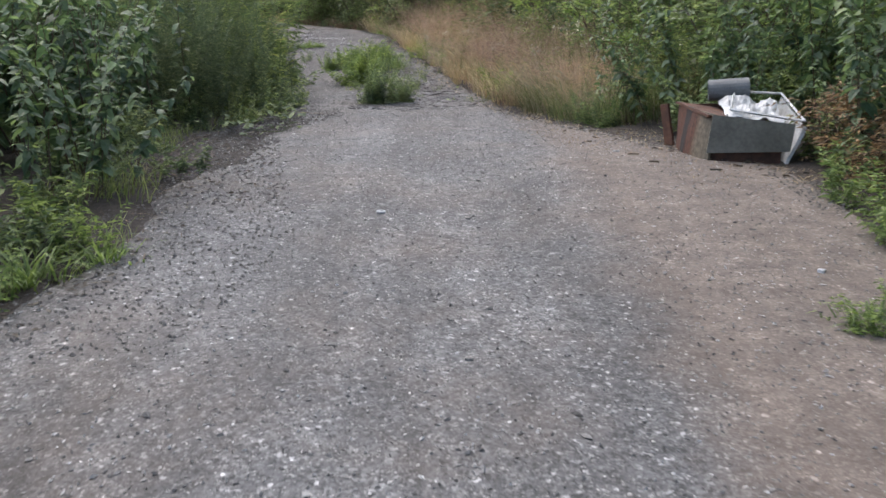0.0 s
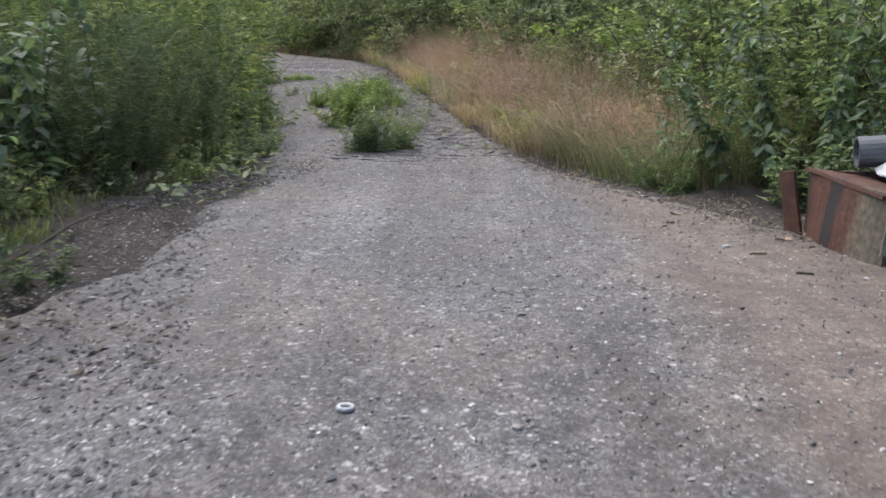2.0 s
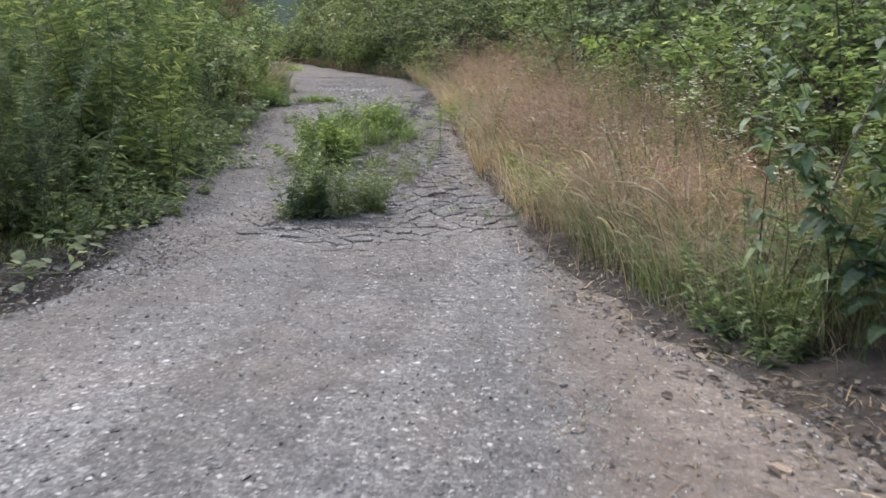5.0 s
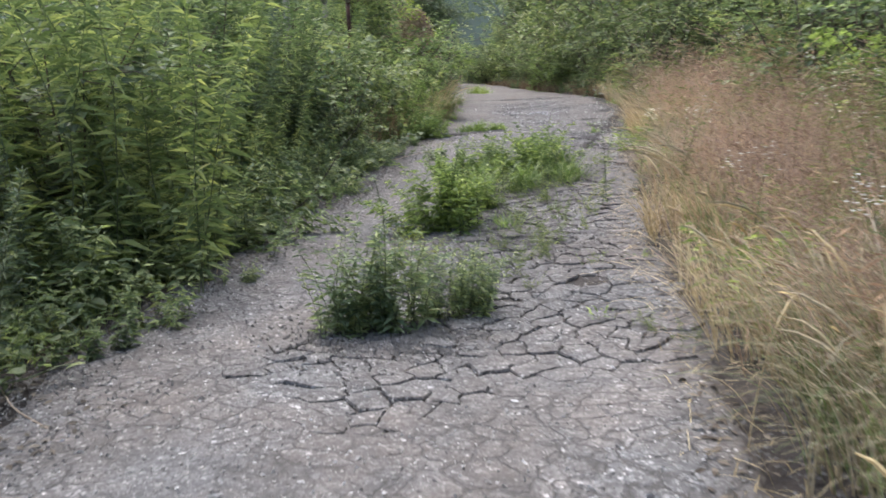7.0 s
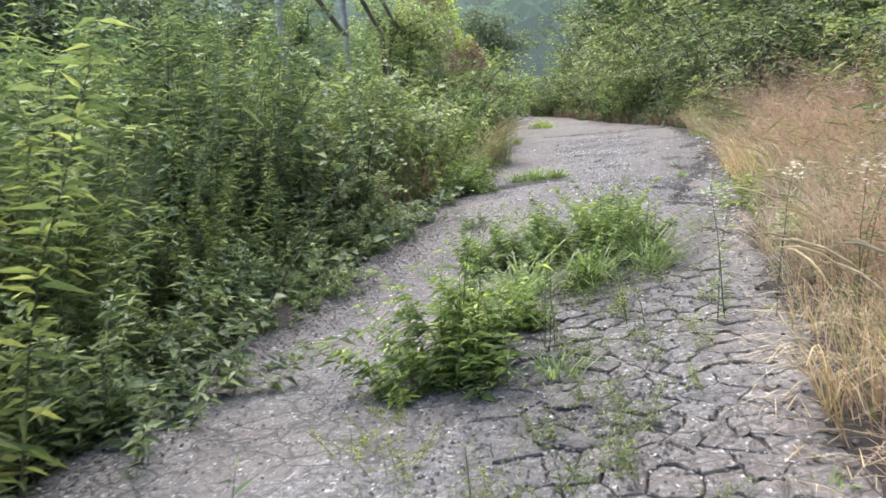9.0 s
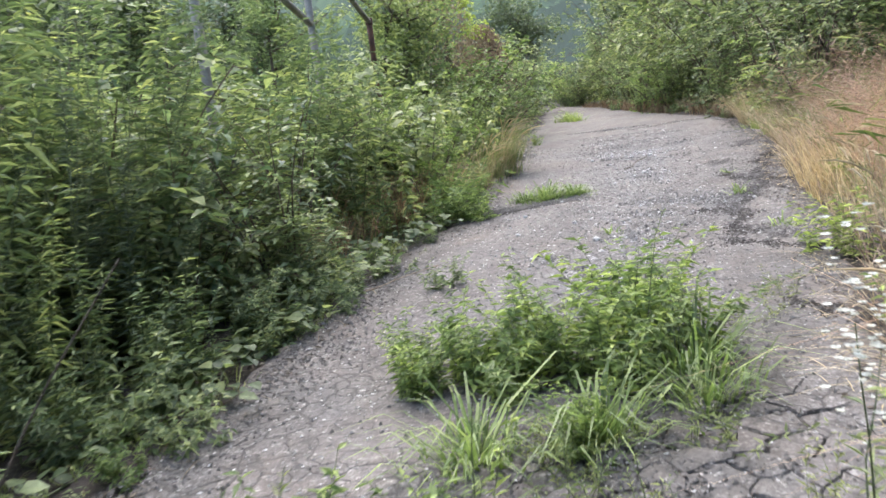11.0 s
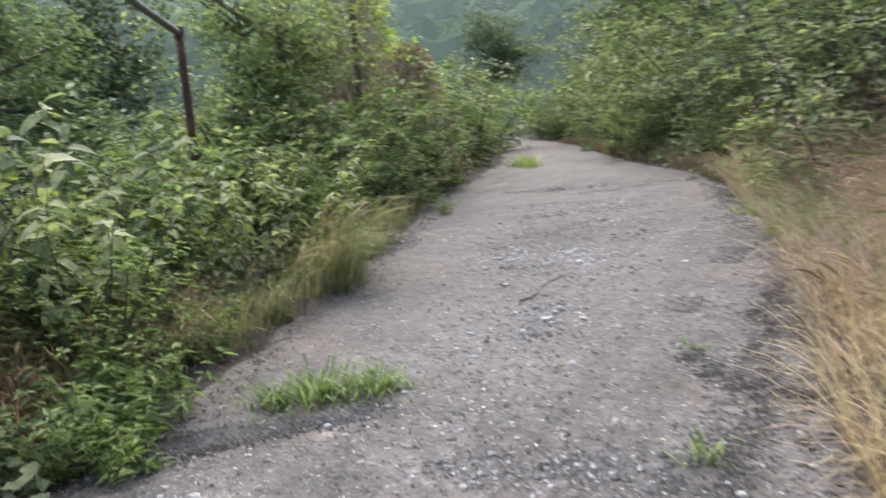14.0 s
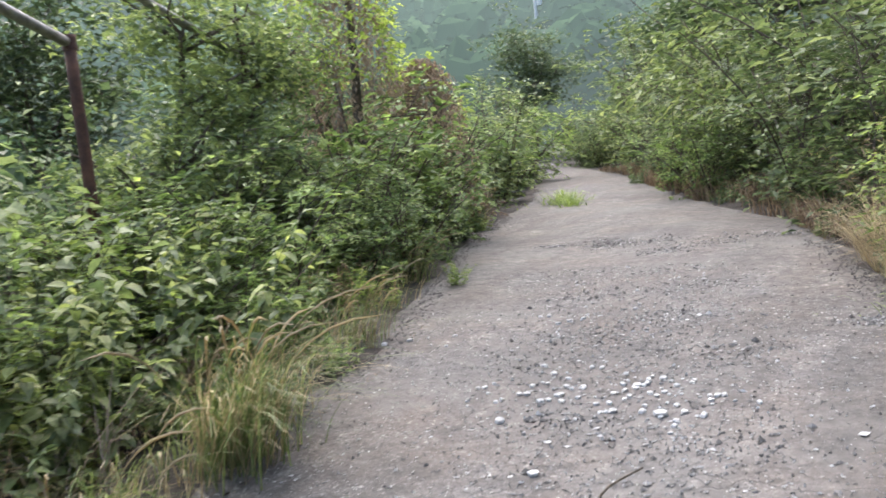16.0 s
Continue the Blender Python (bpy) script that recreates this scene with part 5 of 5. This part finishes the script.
for x, y in ((-3.8, 25.0), (-3.08, 25.27), (-2.75, 23.6), (-3.2, 21.0), (-2.95, 20.2), (-2.6, 20.6), (-2.2, 19.9), (-3.4, 24.5), (-2.3, 22.8)):
    stone(x, y, rng.uniform(0.025, 0.04), WHITE_STONE, "pale rounded stone loose on the asphalt")
for cx, cy, n, s in ((-3.65, 25.5, 44, 0.26), (-3.1, 25.5, 44, 0.22), (-2.75, 23.7, 18, 0.2), (-4.15, 27.2, 12, 0.25), (-2.5, 20.6, 24, 0.7), (-2.7, 22.4, 18, 0.6), (-4.9, 26.3, 8, 0.2)):
    for _ in range(n):
        stone(cx + s * rng.normal(), cy + 0.8 * s * rng.normal(), rng.uniform(0.01, 0.026) if cy > 23 else rng.uniform(0.009, 0.022), WHITE_STONE, "small pale stone chip on the asphalt")
for x, y, r in ((0.15, 5.0, .02), (0.9, 8.9, .02), (0.72, 11.6, .022), (0.25, 6.0, .018), (-2.9, 15.2, .03), (0.1, 3.0, .02)):
    stone(x, y, r, PIPE, "dark stone loose on the asphalt", group="dark stones on the lane")

ring_litter = tagged(new("plastic_ring"), "small white plastic ring lying on the asphalt", "litter")
c = np.array([-0.38, 5.1, float(road_top(-0.38, 5.1)) + 0.008])
a = np.linspace(0, 2 * math.pi, 21)
part_np("ring", tube(c + np.stack([0.023 * np.cos(a), 0.021 * np.sin(a), 0 * a], 1), np.full(21, 0.0075), 6), WHITE_PLASTIC, ring_litter, shade=True)


def scrap(x, y, l, w, h, mat, name, label, turn):
    z = float(max(road_top(x, y), settle(x, y)))
    bm = bmesh.new()
    bmesh.ops.create_cube(bm, size=1)
    bmesh.ops.subdivide_edges(bm, edges=bm.edges[:], cuts=2, use_grid_fill=True)
    for v in bm.verts:
        v.co = Vector((v.co.x * l * (1 - 0.25 * v.co.y), v.co.y * w, v.co.z * h + 0.25 * h * noise.noise(v.co * 3 + Vector((x, y, 0)))))
    me = bpy.data.meshes.new(name)
    bm.to_mesh(me)
    bm.free()
    me.materials.append(mat)
    ob = new(name, me)
    ob.matrix_basis = pose(x, y, z + 0.4 * h, 0, 0, turn)
    tagged(ob, label, "litter", "litter by the casing")


WOOD = plain_material("weathered_wood", (0.2, 0.15, 0.1), (0.38, 0.31, 0.24), 20.0, 0.85)
for x, y, l, w, h, mat, name, label, turn in (
        (1.445, 7.106, .045, .03, .012, WHITE_PLASTIC, "plastic_scrap", "small white plastic scrap on the dirt", 20),
        (1.55, 6.93, .09, .022, .014, WOOD, "wood_scrap", "short pale wood splinter on the dirt", 10),
        (1.85, 4.0, .035, .03, .015, WHITE_PLASTIC, "plastic_scrap", "small white plastic scrap on the dirt", 50),
        (1.62, 6.5, .07, .025, .012, BARK, "bark_scrap", "dark flake of bark on the dirt", -15),
        (1.9, 7.4, .08, .03, .014, WOOD, "wood_scrap", "short pale wood splinter on the dirt", 70),
        (1.35, 7.9, .05, .02, .012, BARK, "bark_scrap", "dark flake of bark on the dirt", 30),
        (1.5, 8.3, .06, .03, .012, WOOD, "wood_scrap", "short pale wood splinter on the dirt", -40),
        (2.0, 6.2, .08, .02, .012, BARK, "bark_scrap", "dark flake of bark on the dirt", 5)):
    scrap(x, y, l, w, h, mat, name, label, turn)


def stick(x0, y0, x1, y1, r, lift_by, name, label, mat):
    s = np.linspace(0, 1, 8)
    x, y = x0 + (x1 - x0) * s + 0.03 * np.sin(7 * s), y0 + (y1 - y0) * s
    p = np.stack([x, y, np.maximum(road_top(x, y), ground(x, y)) + r + lift_by * s ** 1.2], 1)
    ob = new(name, link(name, *tube(p, np.linspace(r, r * 0.5, 8), 5), mat))
    tagged(ob, label, "stick", "fallen sticks")


stick(-3.1, 24.05, -2.95, 24.5, .008, .08, "stick", "thin dark fallen stick on the asphalt", BARK)
stick(-2.3, 11.3, -1.55, 10.9, .005, .0, "dry_stalk", "thin pale dry stalk lying on the asphalt", WOOD)
stick(-3.6, 18.6, -3.2, 19.2, .006, .05, "dry_stalk", "thin pale dry stalk lying on the asphalt", WOOD)
stick(-3.0, 15.2, -2.2, 15.5, .006, 1.0, "dead_stalk", "bare dead stalk leaning out over the lane", BARK)
stick(-2.2, 6.4, -2.3, 8.4, .012, .02, "stick", "long dry stick along the lane edge", BARK)
stick(0.8, 23.0, 2.2, 22.6, .03, .9, "dead_branch", "bare dead branch leaning out of the dry grass", BARK)
stick(1.8, 9.9, 2.6, 10.2, .008, 1.6, "dead_stalk", "dark dry stalk standing in the thicket", BARK)

# ---- fallen leaves and brown litter at the edges ----
DULL_LEAF = leaf_material("rotting_leaf", (0.05, 0.038, 0.028), (0.1, 0.078, 0.058), (0.2, 0.165, 0.125), 0.1, 0.8, (1, 1, 1))
n = 2600
x, y = strip(1, 6.0, 26, -0.25, 0.5, n)
zz = np.maximum(ground(x, y), road_top(x, y) * (x < east(y))) + 0.008
stuff("leaf_litter", "brown dead leaves scattered along the lane edge", "leaf litter", leaves(np.stack([x, y, zz], 1), outward(len(x), 0.0) * [1, 1, 0.3], 0.05, 0.022, 0.2, 0.1, True), DULL_LEAF)
x, y = strip(-1, 3.0, 26, -0.3, 0.6, 2600)
x[:900], y[:900] = strip(-1, 5.2, 11.2, -0.9, 0.5, 900)
zz = np.maximum(ground(x, y), road_top(x, y) * (x > west(y))) + 0.008
stuff("leaf_litter", "brown dead leaves scattered along the lane edge", "leaf litter", leaves(np.stack([x, y, zz], 1), outward(len(x), 0.0) * [1, 1, 0.3], 0.05, 0.022, 0.2, 0.1, True), DULL_LEAF)

x, y = strip(1, 5.5, 27, -0.3, 0.6, 2200)
stuff("twig_litter", "fallen straw and thin twigs along the lane edge", "litter", blades(x, y, 0.03, 0.004, 4.0, 1.0, base=np.maximum(ground(x, y), road_top(x, y) * (x < east(y))) + 0.022), STRAW)
x, y = strip(1, 6.0, 10.0, -0.5, 0.3, 55)
stuff("leaf_litter", "large curled dead leaves on the dirt by the casing", "leaf litter", leaves(np.stack([x, y, road_top(x, y) + 0.012], 1), outward(len(x), 0.1) * [1, 1, 0.4], 0.07, 0.035, 0.5, 0.15), DULL_LEAF)
x, y = strip(1, 5.6, 9.2, -1.0, 0.2, 700)
stuff("twig_litter", "bits of straw and bark on the dirt by the casing", "litter", blades(x, y, 0.02, 0.006, 3.0, 1.0, base=road_top(x, y) + 0.021), BROWN_LEAF)
x, y = strip(-1, 4.0, 27, -0.35, 0.5, 1500)
stuff("twig_litter", "fallen straw and thin twigs along the lane edge", "litter", blades(x, y, 0.03, 0.004, 4.0, 1.0, base=np.maximum(ground(x, y), road_top(x, y) * (x > west(y))) + 0.022), BROWN_LEAF)
far_x = np.concatenate([rng.uniform(-24, -8, 9000), rng.uniform(5, 18, 8000)])
far_y = rng.uniform(-6, 60, 17000)
keep = np.maximum(west(far_y) - far_x, far_x - east(far_y)) > 3.0
far_x, far_y = far_x[keep], far_y[keep]
stuff("undergrowth", "low green undergrowth away from the lane", "undergrowth", leaves(np.stack([far_x, far_y, ground(far_x, far_y) + rng.uniform(0, 0.4, len(far_x))], 1), outward(len(far_x), 0.3), 0.35, 0.16, 0.2, 0.4, True), SHRUB)

# ---- grit and broken slabs of the lane ----
def grit_material():
    m, nt, b = material("grit")
    geo = nt.nodes.new("ShaderNodeNewGeometry")
    col = ramp(nt, geo.outputs["Random Per Island"], [(0, (0.05, 0.048, 0.047)), (0.25, (0.11, 0.107, 0.104)), (0.55, (0.19, 0.185, 0.18)), (0.85, (0.29, 0.285, 0.275)), (1, (0.52, 0.51, 0.495))])
    nt.links.new(col, b.inputs["Base Color"])
    b.inputs["Roughness"].default_value = 0.85
    return m


GRIT = grit_material()
RUBBLE = plain_material("crumbled_asphalt", (0.065, 0.062, 0.06), (0.17, 0.163, 0.155), 25.0, 0.9, 0, 0.2, 0.004)
n = 62000
y = 1.2 + 26 * rng.uniform(0, 1, n) ** 1.15
m = 9000
y[:m] = rng.uniform(17.5, 29, m)
x = west(y) + 0.1 + (east(y) - west(y) - 0.2) * rng.uniform(0, 1, n)
x[:m] = 0.5 * (west(y[:m]) + east(y[:m])) + 0.1 + 0.55 * rng.standard_normal(m)
x = np.clip(x, west(y) + 0.1, east(y) - 0.1)
r = rng.uniform(0.0035, 0.011, n) * (1 + 0.6 * (rng.uniform(0, 1, n) > 0.96))
r[:m] *= 1.5
base = np.array([(1, 0, 0), (0, 1, 0), (-1, 0, 0), (0, -1, 0), (0, 0, 0.75), (0, 0, -0.4)], float)
spin = rng.uniform(0, 6.28, n)
cs, sn = np.cos(spin), np.sin(spin)
o = base[None] * rng.uniform(0.45, 1.2, (n, 6, 1)) * r[:, None, None] * np.stack([rng.uniform(0.8, 1.7, n), rng.uniform(0.5, 1.0, n), rng.uniform(0.35, 0.9, n)], 1)[:, None]
v = np.stack([o[..., 0] * cs[:, None] - o[..., 1] * sn[:, None], o[..., 0] * sn[:, None] + o[..., 1] * cs[:, None], o[..., 2]], -1) + np.stack([x, y, road_top(x, y) + 0.3 * r], 1)[:, None]
tri = np.array([(0, 1, 4), (1, 2, 4), (2, 3, 4), (3, 0, 4), (1, 0, 5), (2, 1, 5), (3, 2, 5), (0, 3, 5)])
f = (np.arange(n)[:, None, None] * 6 + tri[None]).reshape(-1, 3)
stuff("grit", "loose grey and white grit on the asphalt", "gravel", (v.reshape(-1, 3), f), GRIT)

# dark crumbled bands where the surface has broken away beside both edges of the far lane
CRUMB = plain_material("dark_crumbs", (0.06, 0.056, 0.053), (0.15, 0.14, 0.13), 18.0, 0.92, 0, 0.2, 0.004)
n = 9000
y = np.concatenate([rng.uniform(19.5, 25.5, 4500), rng.uniform(18.5, 34, 2000), rng.uniform(18.5, 30, 2500)])
s = rng.uniform(0, 1, 4500)
x = np.concatenate([np.zeros(4500), west(y[4500:6500]) + 0.12 + 0.12 * np.abs(rng.standard_normal(2000)), east(y[6500:]) - 0.1 - 0.14 * np.abs(rng.standard_normal(2500))])
x[:3000] = east(y[:3000]) - 0.55 + 0.16 * np.sin(2.3 * y[:3000]) + 0.09 * rng.standard_normal(3000)
y[3000:4500] = 21.2 + 0.75 * s[3000:] + 0.08 * rng.standard_normal(1500)
x[3000:4500] = -4.15 + 1.2 * s[3000:] + 0.07 * rng.standard_normal(1500)
keep = (np.sin(3.1 * y + 1.0) * np.sin(1.7 * y) > -0.15) | (np.arange(n) >= 3000)
x, y = x[keep], y[keep]
n = len(x)
r = rng.uniform(0.004, 0.016, n)
o = base[None] * rng.uniform(0.5, 1.15, (n, 6, 1)) * r[:, None, None]
v = o + np.stack([x, y, road_top(x, y) + 0.25 * r], 1)[:, None]
f = (np.arange(n)[:, None, None] * 6 + tri[None]).reshape(-1, 3)
stuff("rubble", "dark crumbled asphalt along the edges of the lane", "rubble", (v.reshape(-1, 3), f), CRUMB)

# open cracks filled with dark earth on the far lane
EARTH = plain_material("dark_earth", (0.02, 0.017, 0.015), (0.06, 0.052, 0.046), 30.0, 0.95, 0, 0.2, 0.004)
runs = (((-1.3, 19.85), (-0.87, 19.68), (-0.5, 19.6)), ((-1.22, 20.0), (-1.26, 20.55), (-1.4, 21.2), (-1.33, 21.9), (-1.36, 22.6)), ((-1.36, 22.6), (-1.6, 22.8), (-1.84, 23.19)), ((-1.36, 22.6), (-1.49, 23.9), (-1.45, 24.5)), ((-1.36, 22.6), (-1.1, 22.5)), ((-4.0, 20.9), (-3.4, 21.5), (-3.0, 22.0)), ((-0.75, 18.3), (-0.2, 18.0)), ((-1.7, 21.1), (-1.3, 21.0)))
px_all, py_all = [], []
for run in runs:
    q = np.array(run)
    n = int(900 * np.linalg.norm(np.diff(q, axis=0), axis=1).sum())
    s = rng.uniform(0, 1, n)
    p = on_path(np.column_stack([q, np.zeros(len(q))]), s)
    wide = 0.02 + 0.035 * np.abs(np.sin(9 * s + len(px_all)))
    px_all.append(p[:, 0] + 0.04 * np.sin(23 * s) + wide * rng.standard_normal(n))
    py_all.append(p[:, 1] + 0.04 * np.cos(19 * s) + wide * rng.standard_normal(n))
x, y = np.concatenate(px_all), np.concatenate(py_all)
n = len(x)
r = rng.uniform(0.004, 0.013, n)
o = base[None] * rng.uniform(0.5, 1.15, (n, 6, 1)) * r[:, None, None]
v = o + np.stack([x, y, road_top(x, y) + 0.1 * r], 1)[:, None]
f = (np.arange(n)[:, None, None] * 6 + tri[None]).reshape(-1, 3)
stuff("earth_crumbs", "dark earth filling open cracks of the lane", "soil", (v.reshape(-1, 3), f), EARTH)

# dark earth crumbs round the weeds in the lane and at the foot of the west bank
spots = ((-0.9, 12.45, .32), (-0.7, 12.4, .25), (-1.4, 15.1, .4), (-0.7, 14.5, .4), (-1.4, 17.4, .5), (-1.0, 16.4, .4), (-0.9, 13.4, .3))
n = 15000
at = rng.integers(0, len(spots), n)
x = np.array([spots[i][0] for i in at]) + np.array([spots[i][2] for i in at]) * 0.8 * rng.standard_normal(n)
y = np.array([spots[i][1] for i in at]) + np.array([spots[i][2] for i in at]) * 0.8 * rng.standard_normal(n)
y[:6000] = rng.uniform(8.5, 19.5, 6000)
x[:6000] = west(y[:6000]) + 0.05 + 0.22 * np.abs(rng.standard_normal(6000))
r = rng.uniform(0.004, 0.016, n)
o = base[None] * rng.uniform(0.5, 1.15, (n, 6, 1)) * r[:, None, None]
v = o + np.stack([x, y, road_top(x, y) + 0.25 * r], 1)[:, None]
f = (np.arange(n)[:, None, None] * 6 + tri[None]).reshape(-1, 3)
stuff("earth_crumbs", "dark crumbled earth round the weeds in the lane", "soil", (v.reshape(-1, 3), f), CRUMB)

# loose heaps of crumbled stone on the far lane
k = 34
cy = rng.uniform(18.5, 31, k)
cx = 0.5 * (west(cy) + east(cy)) + 0.15 + 0.5 * rng.standard_normal(k)
pick = rng.integers(0, k, 5200)
size = rng.uniform(0.08, 0.26, k)[pick]
x = cx[pick] + size * rng.standard_normal(5200)
y = cy[pick] + 0.7 * size * rng.standard_normal(5200)
x = np.clip(x, west(y) + 0.1, east(y) - 0.1)
r = rng.uniform(0.005, 0.013, 5200) * (1 + 1.1 * (rng.uniform(0, 1, 5200) > 0.93))
o = base[None] * rng.uniform(0.5, 1.15, (5200, 6, 1)) * r[:, None, None]
v = o + np.stack([x, y, road_top(x, y) + 0.3 * r], 1)[:, None]
f = (np.arange(5200)[:, None, None] * 6 + tri[None]).reshape(-1, 3)
stuff("stone_chips", "scattered heaps of grey stone chips on the asphalt", "gravel", (v[:3600].reshape(-1, 3), f[:3600 * 8]), GRIT)
stuff("rubble", "dark crumbs of asphalt lying among the stone chips", "rubble", (v[3600:].reshape(-1, 3), f[:1600 * 8]), CRUMB)

n = 36000
y = rng.uniform(10.8, 24.3, n)
x = rng.uniform(-4.6, 1.0, n)
x[:5000], y[:5000] = strip(-1, 3.0, 11.5, -0.95, 0.5, 5000)
x[5000:8000], y[5000:8000] = strip(1, 5.0, 12.0, -0.3, 0.5, 3000)
keep = rut(x, y) | (np.arange(n) < 8000) | (broken(x, y) & (rng.uniform(0, 1, n) < 0.08))
x, y = x[keep], y[keep]
n = len(x)
r = rng.uniform(0.004, 0.015, n)
o = base[None] * rng.uniform(0.55, 1.1, (n, 6, 1)) * r[:, None, None]
v = o + np.stack([x, y, np.where((x > west(y)) & (x < east(y)), road_top(x, y), ground(x, y)) - 0.012 * broken(x, y) + 0.2 * r], 1)[:, None]
f = (np.arange(n)[:, None, None] * 6 + tri[None]).reshape(-1, 3)
stuff("rubble", "crumbled asphalt rubble in the broken ruts", "rubble", (v.reshape(-1, 3), f), RUBBLE)


def slabs(cell):
    """Broken asphalt: an uneven net of slabs with ragged shared edges, each a piece of the road with a gap round it."""
    nets, sides = {}, {}

    def corner(i, j):
        if (i, j) not in nets:
            x = -4.4 + cell * 0.5 * i + 0.17 * cell * rng.standard_normal()
            y = 10.6 + cell * 0.2887 * j + 0.17 * cell * rng.standard_normal()
            nets[(i, j)] = np.array([x, y])
        return nets[(i, j)]

    def side(a, b):
        key = (min(a, b), max(a, b))
        if key not in sides:
            p, q = corner(*key[0]), corner(*key[1])
            sides[key] = [p + (q - p) * s + 0.045 * cell * rng.standard_normal(2) for s in (0.3, 0.65)]
        return sides[key] if a < b else sides[key][::-1]

    rest, near = [], 0
    for row in range(int(14.0 / (cell * 0.866))):
        for col in range(int(5.8 / cell)):
            i, j = 2 * col + row % 2, 3 * row
            keys = [(i, j - 2), (i + 1, j - 1), (i + 1, j + 1), (i, j + 2), (i - 1, j + 1), (i - 1, j - 1)]
            c = sum(corner(*k) for k in keys) / 6
            if not broken(c[0], c[1]) or rng.uniform() < 0.015:
                continue
            out = []
            for k in range(6):
                out += [corner(*keys[k]), *side(keys[k], keys[(k + 1) % 6])]
            n = len(out)
            lift_by, tip = rng.normal(0, 0.004), rng.normal(0, 0.035, 2)
            gap = 0.07 * rng.uniform() ** 1.6
            v = [(0, 0, lift_by + 0.003)]
            for share, drop in ((0.55, -0.002), (0.93 - gap, 0.001), (0.975 - gap, 0.009), (0.985 - gap, 0.03)):
                for p in out:
                    w = (p - c) * share
                    rough = 0.004 * noise.noise((*(14 * (c + w)), 3.0))
                    v.append((w[0], w[1], float(road_top(*(c + w))) - float(road_top(*c)) + lift_by + tip @ w - drop + rough))
            v = np.array(v)
            f = [(0, 1 + k, 1 + (k + 1) % n) for k in range(n)]
            for r in (0, 1, 2):
                for k in range(n):
                    p, q = 1 + r * n + k, 1 + r * n + (k + 1) % n
                    f += [(p, p + n, q + n), (p, q + n, q)]
            at = (c[0], c[1], float(road_top(*c)))
            if near < 300 and c[0] > -1.35 and c[1] > 11.6:
                near += 1
                ob = new("asphalt_slab", link("asphalt_slab", v, f, ASPHALT))
                ob.matrix_basis = pose(*at)
                ob.parent = road
            else:
                rest.append((v + at, np.array(f)))
    tagged(part_np("asphalt_slabs", join(rest), ASPHALT, road), kind="stuff")


slabs(0.175)
